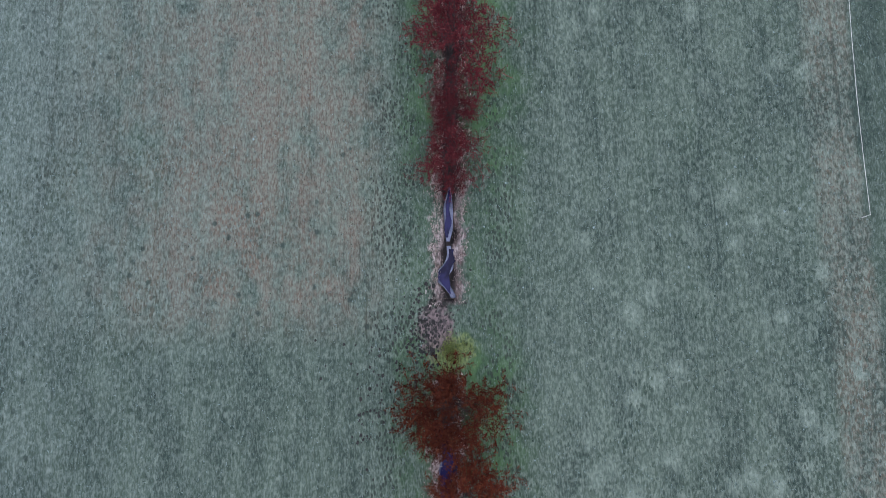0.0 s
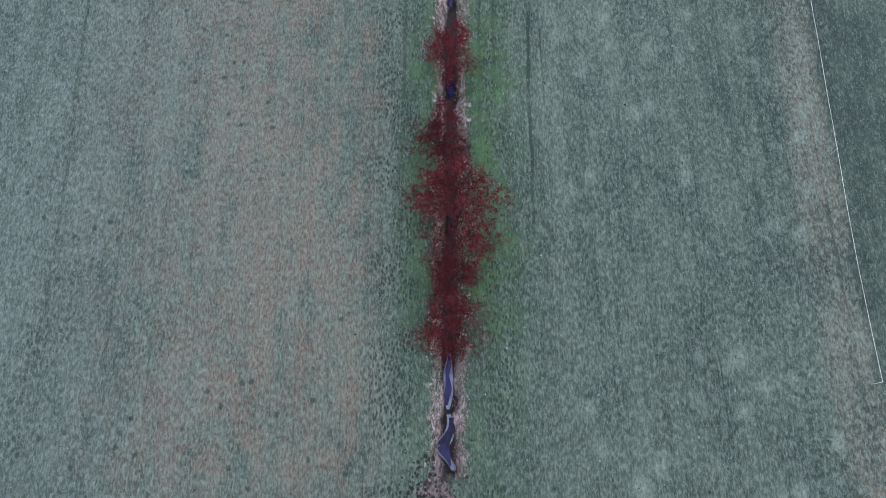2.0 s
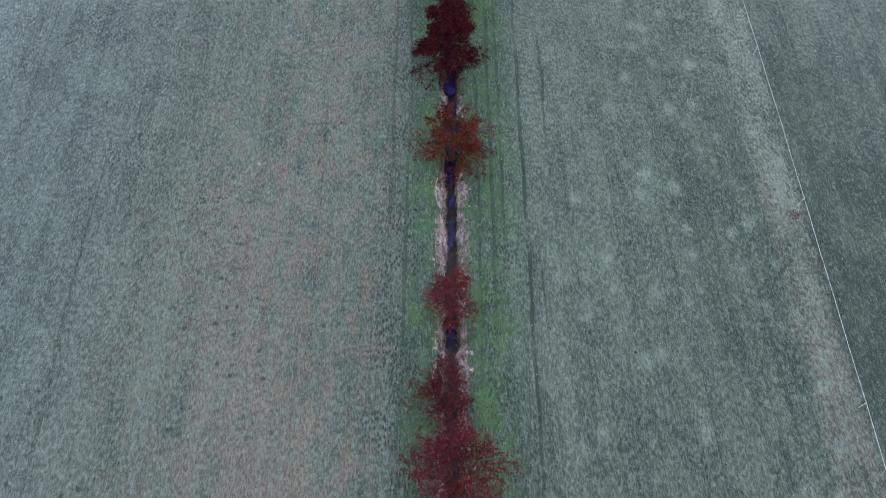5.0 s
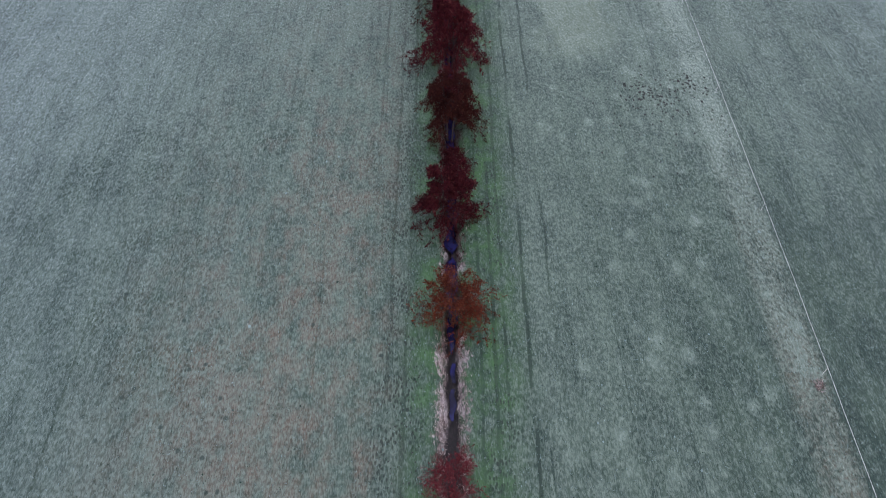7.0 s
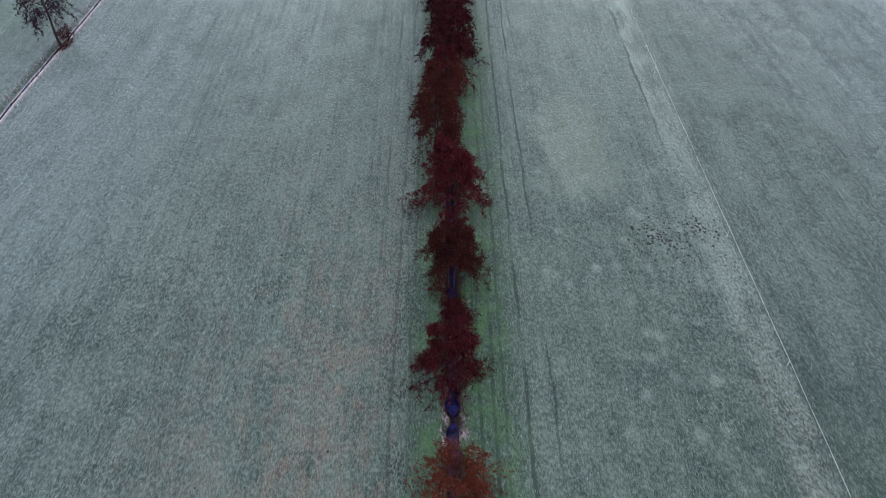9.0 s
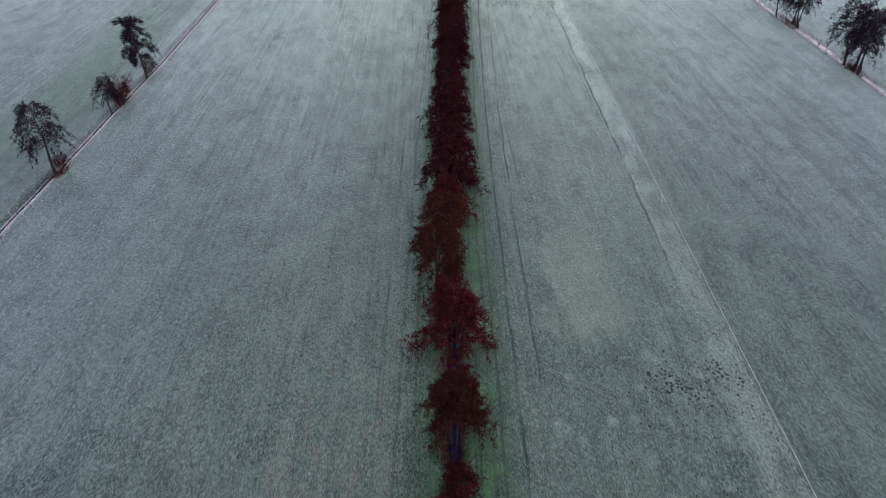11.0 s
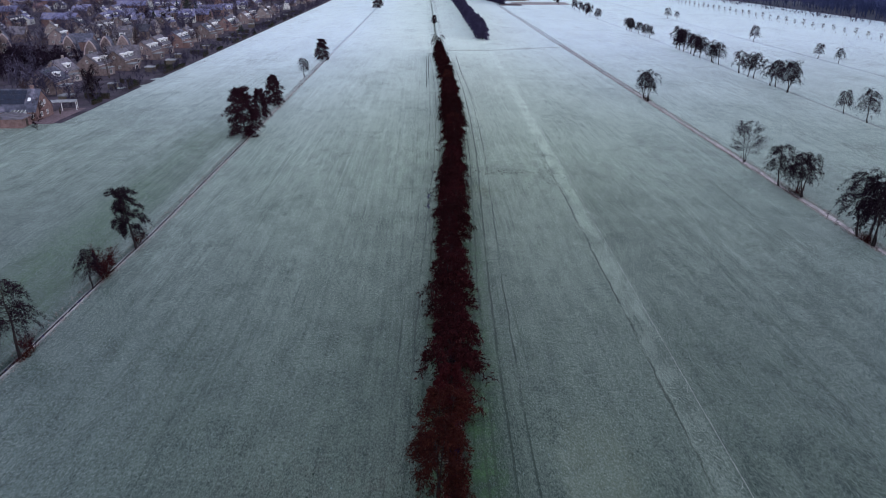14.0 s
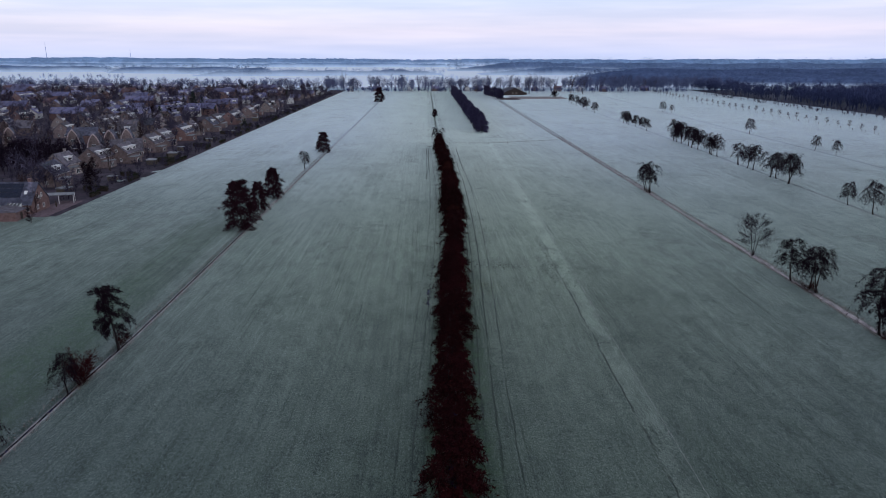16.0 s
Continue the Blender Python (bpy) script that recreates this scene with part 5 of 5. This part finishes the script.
def settle(ob, x, y, turn=0.0, size=1.0):
    """The model itself takes the first place, copies the others."""
    m = pose(x, y, 0, 0, 0, turn) @ Matrix.Scale(size, 4)
    if ob not in first:
        first[ob] = True
        ob.matrix_basis = m
        return ob
    return copy_thing(ob, m)


for k, x, y, t in ((1, -131.5, 291, 0), (3, -139.5, 317, -6), (0, -134, 334, -4), (0, -128.5, 347, -4), (0, -130, 382, -3), (0, -133, 405, -3), (2, -131, 430, 0), (3, -134, 455, 3),
                   (1, -130, 476, -3), (0, -133, 500, 0), (2, -129, 524, 2), (3, -133, 550, 0), (0, -130, 574, -2), (2, -132, 600, 0), (3, -128, 628, 0), (0, -131, 655, 3)):
    settle(SEMI[k], x, y, t)
settle(BARN, -134, 365, -70)
for x, y, t in ((-229, 440, 20), (-206, 402, 24), (-169, 391, 12), (-150, 371, 10), (-151, 389, 14), (-145, 394, 16)):
    settle(ARCH, x, y, t)
rng = np.random.default_rng(77)
for i in range(13):
    settle(SHED, -110.5 - rng.uniform(0, 9), 272 + i * 30.3 + rng.uniform(-12, 12), rng.uniform(-12, 12), rng.uniform(0.75, 1.1))


def in_view(x, y, slack=25):
    return x > -0.64 * (y - 36) - slack


spots = []
for y in np.arange(270, 1010, 21):
    for x in np.arange(-170, -680, -27):
        px, py = x + rng.uniform(-6, 6), y + rng.uniform(-6, 6)
        if in_view(px, py) and rng.uniform() < (0.72 if py < 650 else 0.42):
            if any(abs(px - a) < 13 and abs(py - b) < 13 for a, b in ((-229, 440), (-206, 402), (-169, 391), (-150, 380), (-146, 394))):
                continue
            if py < 392 and px < -146:
                continue
            spots.append((px, py))
for i, (x, y) in enumerate(spots):
    kind = SEMI[int(rng.integers(0, 4))] if y < 540 else PLAIN[int(rng.choice(4, p=(0.2, 0.4, 0.28, 0.12)))]
    settle(kind, x, y, float(rng.choice((0, 90, 15, -75))) + rng.uniform(-8, 8), rng.uniform(0.9, 1.1))
for x, y, t, k in ((-130, 690, 0, 1), (-128, 730, 10, 0), (-131, 775, 90, 1), (-127, 815, 0, 3), (-128, 850, 80, 1), (-122, 885, 0, 0), (-95, 968, 10, 0), (-62, 972, 75, 1), (-20, 970, -8, 0), (12, 976, 95, 1),
                   (52, 978, 12, 0), (66, 972, 85, 1), (118, 968, -12, 0), (140, 980, 10, 1), (168, 972, 80, 3), (196, 974, 5, 0), (225, 966, 80, 1), (250, 978, -15, 0), (285, 990, 90, 1)):
    settle(PLAIN[k], x, y, t, 0.85)
settle(PLAIN[3], -317, 832, 80, 1.3)
big_barn = tagged(new("farm_barn"), "low dark farm barn with a shallow slate-blue roof", "barn")
part("wall", Build().prism([(-11, -0.3), (11, -0.3), (11, 3.4), (0, 8.0), (-11, 3.4)], -14, 14), BARK, big_barn)
part("roof", gable_roof(28, 22, 3.4, 8.1, 0.3, 0.7), ROOF_A, big_barn)
for x in (-3.1, 1.1):
    part("barn_door", Build().box(x, -14.12, 0, x + 2.0, -14, 3.2), WOOD, big_barn)
part("lean_to", Build().prism([(11, -0.3), (16, -0.3), (16, 2.6), (11, 3.3)], -9, 9), BARK, big_barn, "low dark side shed")
big_barn.matrix_basis = pose(100, 893, 0, 0, 0, 8)

# garden hedges along the village edge
HEDGING = foliage("clipped_hedge", (0.016, 0.022, 0.014), (0.036, 0.046, 0.028), (0.06, 0.06, 0.04))


def hedge(x, y, length, tall, turn, seed):
    rng = np.random.default_rng(seed)
    count = int(length * 260)
    p = np.stack([rng.uniform(-0.5, 0.5, count), rng.uniform(-length / 2, length / 2, count), tall * rng.uniform(0, 1, count) ** 0.6], axis=1)
    ob = tagged(new("garden_hedge"), "dark clipped garden hedge at the field edge", "hedge", "garden hedges")
    part("woody_core", Build().box(-0.3, -length / 2 + 0.2, -0.1, 0.3, length / 2 - 0.2, tall * 0.85), BARK, ob)
    part("foliage", triangles("foliage", flakes(rng, p, rng.uniform(0.12, 0.3, count)), HEDGING), None, ob)
    ob.matrix_basis = pose(x, y, 0, 0, 0, turn)


for i in range(15):
    y = 268 + i * 30 + rng.uniform(-12, 12)
    hedge(-105.8 + rng.uniform(-1.0, 0.5), y, rng.uniform(6, 13), rng.uniform(1.0, 2.2), rng.uniform(-4, 4), 300 + i)
    hedge(-112 + rng.uniform(-3, 2), y + 8, rng.uniform(5, 9), rng.uniform(1.4, 2.2), 90 + rng.uniform(-6, 6), 400 + i)
# soil tone is tinted violet-blue to paint in the air over the roofs
tagged(new("gardens", Build().box(-760, 240, -0.3, -104.2, 1010, 0.03).mesh("gardens", varied("garden_soil", (0.022, 0.017, 0.028), (0.080, 0.064, 0.092), 0.12, 0.9, 0.6, 0.1))), "dark winter gardens and yards between the houses", "garden", kind="structure")

# ---- village trees ----
TOWN = [grow(201, 12, 4.6, 3, 0.2, 20, 7, 0, 0.1, BARE, "vase", 0.2, 6, 0.014, 0.11, False), grow(202, 13, 5.2, 2, 0.22, 22, 7, 0, 0.1, BARE, "round", 0.15, 6, 0.014, 0.11, False),
        grow(203, 9, 5.0, 3, 0.15, 22, 7, 2, 0.22, WILLOW, "round", 0.3, 6, 0.014, 0.10, False), grow(204, 10, 2.6, 1, 0.08, 34, 6, 6, 0.32, NEEDLES, "cone", 0.05, 2, 0.018, 0.12, False),
        grow(205, 8, 3.6, 3, 0.12, 22, 7, 8, 0.26, DUSKY, "round", 0.25, 4, 0.014, 0.10, False)]
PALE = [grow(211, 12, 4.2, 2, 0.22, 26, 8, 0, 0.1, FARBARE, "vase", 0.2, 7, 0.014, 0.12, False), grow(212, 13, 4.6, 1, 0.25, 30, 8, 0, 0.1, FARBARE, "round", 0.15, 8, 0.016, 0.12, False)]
TOWN_LABEL = ("tall leafless street tree between the houses", "broad leafless tree between the houses", "ochre-twigged willow between the houses", "dark conical evergreen in a garden", "dark leafless garden tree")
count = 0
while count < 205:
    y = rng.uniform(235, 1015)
    x = rng.uniform(-620, -110)
    if not in_view(x, y) or (x > -125 and rng.uniform() < 0.6) or (-178 < x < -136 and 350 < y < 400):
        continue
    k = int(rng.choice(5, p=(0.28, 0.24, 0.12, 0.10, 0.26)))
    if y < 330 and x < -128:
        k = 2 if rng.uniform() < 0.35 else 4
    tree(TOWN[k], stand(x, y, rng.uniform(0.7, 1.2), rng.uniform(0, 360), z=0), "garden_tree", TOWN_LABEL[k], "village trees")
    count += 1
for i in range(40):
    x = -115 + i * 10.5 + rng.uniform(-3, 3)
    y = 975 + rng.uniform(-18, 40)
    tree(PALE[int(rng.integers(0, 2))], stand(x, y, rng.uniform(1.0, 1.5), rng.uniform(0, 360), z=0), "roadside_tree", "tall leafless tree along the far road", "far roadside trees")
for x, y, s, k in ((-177.5, 531, 1.25, 3), (-172, 535, 1.4, 4), (-183, 528, 1.5, 4), (-189, 588, 1.4, 4), (-187, 633, 1.7, 3), (-181, 636, 1.2, 3), (-112, 491, 0.7, 3), (-114, 494, 0.6, 3), (-106.5, 231, 0.55, 4), (-113, 282, 1.15, 4), (-109.5, 276, 0.95, 4), (-116, 288, 1.1, 4), (186, 905, 1.6, 1), (176, 925, 1.5, 1), (104, 925, 1.6, 1), (122, 903, 1.75, 1), (74, 915, 1.3, 1), (62, 930, 1.3, 4)):
    tree(TOWN[k], stand(x, y, s, x * 7 % 360, z=0), "garden_tree", TOWN_LABEL[k], "village trees")


# ---- woods and distance ----
def woods(name, seed, count, place, tall, material, label, detail=26, size=1.0):
    """Many leafless trees in one mesh: stems, limbs and a haze of fine twigs in rounded crowns."""
    rng = np.random.default_rng(seed)
    out = []
    for _ in range(count):
        x, y, z = place(rng)
        h = tall * rng.uniform(0.65, 1.2)
        wide, low = h * rng.uniform(0.20, 0.34), rng.uniform(0.18, 0.36)
        base = np.array([[x, y, z]])
        out.append(slivers(rng, np.repeat(base, 2, 0), np.repeat(np.array([[0, 0, 1.0]]), 2, 0), np.full(2, h * 0.85), np.full(2, 0.035 * h)))
        q = unit(rng.normal(size=(detail, 3))) * (rng.uniform(0.1, 1, (detail, 1)) ** 0.4)
        tips = base + q * np.array([wide, wide, h * (1 - low) / 2]) + np.array([0, 0, h * (1 + low) / 2])
        s = base + np.stack([np.zeros(detail), np.zeros(detail), (tips[:, 2] - z) * rng.uniform(0.45, 0.75, detail)], axis=1)
        out.append(slivers(rng, s, unit(tips - s), np.linalg.norm(tips - s, axis=1), np.full(detail, 0.016 * h * size)))
        way = unit(q * 0.7 + rng.normal(size=(detail, 3)) * 0.5 + np.array([0, 0, 0.35]))
        out.append(slivers(rng, tips - way * 0.1 * h, way, h * rng.uniform(0.12, 0.26, detail), np.full(detail, 0.030 * h * size)))
        way = unit(q * 0.5 + rng.normal(size=(detail, 3)) * 0.7 + np.array([0, 0, 0.2]))
        out.append(slivers(rng, tips - way * 0.06 * h, way, h * rng.uniform(0.10, 0.2, detail), np.full(detail, 0.026 * h * size)))
    return tagged(new(name, triangles(name, np.concatenate(out), material)), label, "woodland", kind="stuff")


def band(x0, y0, x1, y1, depth, rise=0.0):
    """Places in a strip between two ends, deepening away from the fields."""
    def place(rng):
        f, d = rng.uniform(), rng.uniform() ** 1.4
        return x0 + (x1 - x0) * f + rng.normal() * 3, y0 + (y1 - y0) * f + d * depth, rise * d
    return place


def strip(x_of, y0, y1, depth):
    def place(rng):
        y, d = rng.uniform(y0, y1), rng.uniform()
        return x_of(y) + d * depth, y, 0.0
    return place


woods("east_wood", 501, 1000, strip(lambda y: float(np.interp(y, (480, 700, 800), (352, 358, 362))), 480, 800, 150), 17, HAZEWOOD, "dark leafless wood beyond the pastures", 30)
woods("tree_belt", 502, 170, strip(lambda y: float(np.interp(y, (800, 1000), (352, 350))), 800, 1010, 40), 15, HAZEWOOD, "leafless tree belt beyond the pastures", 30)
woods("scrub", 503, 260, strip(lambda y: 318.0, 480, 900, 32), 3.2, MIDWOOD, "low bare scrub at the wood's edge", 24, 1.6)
def village_places(rng):
    while True:
        y, x = rng.uniform(240, 1010), rng.uniform(-640, -112)
        if in_view(x, y) and not (x > -124 and rng.uniform() < 0.7) and not (-178 < x < -136 and 350 < y < 400):
            return x, y, 0.0


def near_village(rng):
    return rng.uniform(-225, -148), rng.uniform(312, 352), 0.0


def edge_scrub(rng):
    return -104.8 - abs(rng.normal()) * 7, rng.uniform(262, 900), 0.0


woods("garden_thicket", 508, 150, near_village, 9, BARE, "dark leafless thicket behind the first houses", 60, 1.5)
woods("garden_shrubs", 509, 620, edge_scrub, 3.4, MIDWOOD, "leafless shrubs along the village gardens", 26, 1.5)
# litter floor shifted to blue-grey, the wood's haze put into its colour
tagged(new("wood_floor", Build().box(350, 470, -0.3, 540, 1010, 0.04).mesh("wood_floor", varied("hazed_leaf_litter", (0.034, 0.038, 0.060), (0.085, 0.092, 0.135), 0.2, 0.95, 0.6, 0.1))), "dark leaf-strewn floor of the wood", "ground", kind="structure")
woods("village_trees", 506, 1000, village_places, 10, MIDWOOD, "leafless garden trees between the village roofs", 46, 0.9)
woods("village_trees", 507, 280, village_places, 8, WILLOW, "brown leafless garden trees between the village roofs", 46, 0.9)


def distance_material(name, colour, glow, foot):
    """Woods over a kilometre off; the haze and mist are painted colour and glow."""
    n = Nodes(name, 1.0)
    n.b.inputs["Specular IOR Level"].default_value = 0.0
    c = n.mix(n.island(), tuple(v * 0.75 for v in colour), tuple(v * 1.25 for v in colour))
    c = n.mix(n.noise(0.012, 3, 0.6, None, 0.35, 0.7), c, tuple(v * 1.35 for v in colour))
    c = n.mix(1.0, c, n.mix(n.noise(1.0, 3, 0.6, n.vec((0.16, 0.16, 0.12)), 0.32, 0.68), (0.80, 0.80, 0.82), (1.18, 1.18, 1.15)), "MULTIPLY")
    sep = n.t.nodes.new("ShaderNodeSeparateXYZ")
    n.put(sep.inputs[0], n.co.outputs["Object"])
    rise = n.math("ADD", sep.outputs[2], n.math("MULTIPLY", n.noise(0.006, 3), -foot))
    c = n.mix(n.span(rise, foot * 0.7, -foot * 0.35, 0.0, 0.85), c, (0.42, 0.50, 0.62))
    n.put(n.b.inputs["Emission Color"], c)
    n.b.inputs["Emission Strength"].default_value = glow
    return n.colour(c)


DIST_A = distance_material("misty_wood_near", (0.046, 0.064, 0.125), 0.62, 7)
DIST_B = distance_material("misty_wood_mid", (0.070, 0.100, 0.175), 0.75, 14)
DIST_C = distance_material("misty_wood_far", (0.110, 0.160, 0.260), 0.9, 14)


def ridge(seed, x0, y0, x1, y1, tall, material):
    """The dim inside of a distant wood: an uneven canopy, closed to the ground, over which single trees stand."""
    rng = np.random.default_rng(seed)
    b, n = Build(), int(math.hypot(x1 - x0, y1 - y0) / 3)
    for i in range(n + 1):
        f = i / n
        x, y = x0 + (x1 - x0) * f, y0 + (y1 - y0) * f
        ends = min(1.0, 10 * f, 10 * (1 - f))
        h = tall * (1 + 0.35 * noise.noise((f * 7, seed, 0)) + 0.16 * noise.noise((f * 50, seed, 4)) + rng.uniform(-0.15, 0.15)) * (0.2 + 0.8 * ends)
        b.v += [(x, y, -1), (x, y + 6, h * 0.8), (x, y + 25, h), (x, y + 140, h * 0.9)]
    b.f = [(4 * i + k, 4 * i + 4 + k, 4 * i + 5 + k, 4 * i + 1 + k) for i in range(n) for k in range(3)]
    tagged(new("backdrop", b.mesh("backdrop", material)), "blue-grey misty woodland on the horizon", "woodland", kind="structure")


def far_woods(seed, count, place, tall, material, detail=34):
    """Treetops too far off to tell their twigs: rounded, ragged crowns of small tufts over their stems."""
    rng = np.random.default_rng(seed)
    out = []
    for _ in range(count):
        x, y, z = place(rng)
        h = tall * rng.uniform(0.7, 1.15)
        wide, low = h * rng.uniform(0.22, 0.36), rng.uniform(0.15, 0.3)
        q = unit(rng.normal(size=(detail, 3))) * (rng.uniform(0.1, 1, (detail, 1)) ** 0.45)
        c = np.array([x, y, z + h * (1 + low) / 2]) + q * np.array([wide, wide, h * (1 - low) / 2])
        out.append(flakes(rng, c, h * rng.uniform(0.04, 0.095, detail)))
        out.append(slivers(rng, np.array([[x, y, z]]), np.array([[0, 0, 1.0]]), np.array([h * 0.8]), np.array([0.035 * h])))
    return tagged(new("backdrop", triangles("backdrop", np.concatenate(out), material)), "blue-grey misty treetops in the distance", "woodland", kind="structure")


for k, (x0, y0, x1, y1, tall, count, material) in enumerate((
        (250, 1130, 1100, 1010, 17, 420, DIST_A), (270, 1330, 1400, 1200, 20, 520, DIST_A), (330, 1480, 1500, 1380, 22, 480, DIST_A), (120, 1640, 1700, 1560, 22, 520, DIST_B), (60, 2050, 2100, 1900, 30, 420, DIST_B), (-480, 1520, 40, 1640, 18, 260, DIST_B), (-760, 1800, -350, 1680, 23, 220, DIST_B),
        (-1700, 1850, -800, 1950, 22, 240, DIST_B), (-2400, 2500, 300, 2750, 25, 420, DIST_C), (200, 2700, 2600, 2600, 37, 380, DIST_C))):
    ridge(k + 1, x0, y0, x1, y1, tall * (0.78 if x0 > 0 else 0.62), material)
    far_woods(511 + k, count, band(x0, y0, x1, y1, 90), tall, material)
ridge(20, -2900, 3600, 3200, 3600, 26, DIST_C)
# roadside trees get painted haze and a weaker glow as well
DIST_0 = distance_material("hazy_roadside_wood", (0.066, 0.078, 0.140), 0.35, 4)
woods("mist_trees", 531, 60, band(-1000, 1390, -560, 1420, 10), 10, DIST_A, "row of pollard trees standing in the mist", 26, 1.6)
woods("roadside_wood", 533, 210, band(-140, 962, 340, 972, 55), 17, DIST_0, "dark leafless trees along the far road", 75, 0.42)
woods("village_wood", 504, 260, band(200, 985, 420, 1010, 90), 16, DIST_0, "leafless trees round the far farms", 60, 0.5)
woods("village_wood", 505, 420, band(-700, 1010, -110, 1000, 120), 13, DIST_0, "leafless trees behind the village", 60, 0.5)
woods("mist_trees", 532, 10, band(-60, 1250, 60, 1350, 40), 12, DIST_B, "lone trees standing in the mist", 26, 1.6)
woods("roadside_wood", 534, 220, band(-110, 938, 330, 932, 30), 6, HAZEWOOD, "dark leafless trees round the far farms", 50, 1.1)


def radio_mast(x, y, tall):
    """A slender guyed mast on the horizon."""
    ob = tagged(new("radio_mast"), "thin grey radio mast on the misty horizon", "mast", "horizon masts")
    # the mast shares the far woods' painted haze and glow
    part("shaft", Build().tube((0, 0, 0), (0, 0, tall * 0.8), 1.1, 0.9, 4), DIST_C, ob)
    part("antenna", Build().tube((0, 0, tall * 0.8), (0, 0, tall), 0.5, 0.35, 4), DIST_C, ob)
    ob.matrix_basis = pose(x, y, 0)


radio_mast(-1525, 3060, 92)
radio_mast(-1190, 3060, 64)


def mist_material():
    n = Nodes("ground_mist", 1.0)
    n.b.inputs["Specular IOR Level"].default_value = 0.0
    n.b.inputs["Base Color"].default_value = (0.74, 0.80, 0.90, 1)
    # faint emission whitens the mist, a glow with no lamp behind it
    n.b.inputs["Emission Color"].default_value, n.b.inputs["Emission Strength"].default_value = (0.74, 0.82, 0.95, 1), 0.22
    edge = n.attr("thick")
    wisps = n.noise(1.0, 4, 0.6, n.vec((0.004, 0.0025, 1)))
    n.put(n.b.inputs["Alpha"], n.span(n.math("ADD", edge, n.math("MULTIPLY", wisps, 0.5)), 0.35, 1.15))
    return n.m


MIST = mist_material()


def mist(x0, x1, y0, y1, z, thick, label):
    nx, ny, verts, val = 40, 30, [], []
    for j in range(ny + 1):
        for i in range(nx + 1):
            fx, fy = i / nx, j / ny
            verts.append((x0 + (x1 - x0) * fx, y0 + (y1 - y0) * fy ** 2, z + 0.8 * noise.noise((fx * 9, fy * 9, z))))
            val.append(thick * float(np.interp(verts[-1][0], (180, 420), (1.0, 0.45))) * min(1.0, 5 * fx, 5 * (1 - fx)) * min(1.0, 7 * fy))
    me = bpy.data.meshes.new("mist_bank")
    me.from_pydata(verts, [], [(j * (nx + 1) + i, j * (nx + 1) + i + 1, (j + 1) * (nx + 1) + i + 1, (j + 1) * (nx + 1) + i) for j in range(ny) for i in range(nx)])
    me.attributes.new("thick", "FLOAT", "POINT").data.foreach_set("value", val)
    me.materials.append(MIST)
    me.shade_smooth()
    tagged(new("mist_bank", me), label, "mist", kind="stuff")


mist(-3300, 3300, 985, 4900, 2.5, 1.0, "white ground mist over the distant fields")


def cross_path():
    """The trodden line beside the cross fence."""
    b, n = Build(), 40
    for i in range(n + 1):
        x = 11 + 61 * i / n
        y = 413.5 + 0.38 * max(0, x - 33) + 0.3 * noise.noise((x * 0.2, 0, 0))
        w = 0.45 + 0.3 * noise.noise((x * 0.3, 5, 0))
        b.v += [(x, y - w, swell(x, y) + 0.012), (x, y + w, swell(x, y) + 0.012)]
    b.f = [(2 * i, 2 * i + 2, 2 * i + 3, 2 * i + 1) for i in range(n)]
    tagged(new("cross_path", b.mesh("cross_path", TRACK)), "dark trodden line along the cross fence", "track", kind="structure")


cross_path()

for x in (72.9, 75.6):
    ribbon("farm_track", lambda y: x + 0.2 * noise.noise((y * 0.05, x, 0)), 432, 860, 0.24, 0.015, TRACK, "dark wheel rut of the farm track", "track", 4, 0.4, x)

# wheel marks and a trodden patch at the far ditch crossing
for x, y0, y1, h in ((0.25, 300, 394, 0.13), (1.2, 318, 396, 0.13), (14.6, 318, 392, 0.12)):
    ribbon("wheel_mark", lambda y: x + 0.25 * noise.noise((y * 0.04, x, 0)) + 0.9 * max(0.0, (y - 385) / 10) ** 2, y0, y1, h, 0.014, TRACK, "dark wheel mark in the frosted grass", "track", 3, 0.45, x)
ribbon("wheel_mark", lambda y: 1.6, 398.2, 400.4, 2.6, 0.016, TRACK, "dark trodden patch at the ditch crossing", "track", 0.3, 0.5, 3)


def muck_heap(x, y, long, wide, tall):
    """A low heap with an uneven back."""
    b, n, k = Build(), 22, 7
    for i in range(n + 1):
        for j in range(k + 1):
            u, v = 2 * i / n - 1, 2 * j / k - 1
            h = max(0.0, 1 - u * u) ** 0.5 * max(0.0, 1 - v * v) ** 0.5 * (1 + 0.4 * noise.noise((i * 0.6, j * 0.6, 2)))
            b.v.append((u * long / 2, v * wide / 2, h * tall - 0.05))
    b.f = [(i * (k + 1) + j, (i + 1) * (k + 1) + j, (i + 1) * (k + 1) + j + 1, i * (k + 1) + j + 1) for i in range(n) for j in range(k)]
    ob = tagged(new("muck_heap", b.mesh("muck_heap", varied("old_manure", (0.060, 0.048, 0.055), (0.13, 0.105, 0.112), 0.8, 0.95, 0.7, 0.1), True)), "long brown muck heap at the edge of the field", "heap")
    ob.matrix_basis = pose(x, y, 0, 0, 0, -3)


muck_heap(87, 794, 22, 9, 1.9)
tagged(new("farm_yard", Build().box(92, 806, -0.2, 150, 850, 0.05).mesh("farm_yard", varied("bare_yard_soil", (0.20, 0.18, 0.185), (0.34, 0.31, 0.315), 0.15, 0.95, 0.5, 0.05))), "bare pinkish earth of the farm yard", "yard", kind="structure")
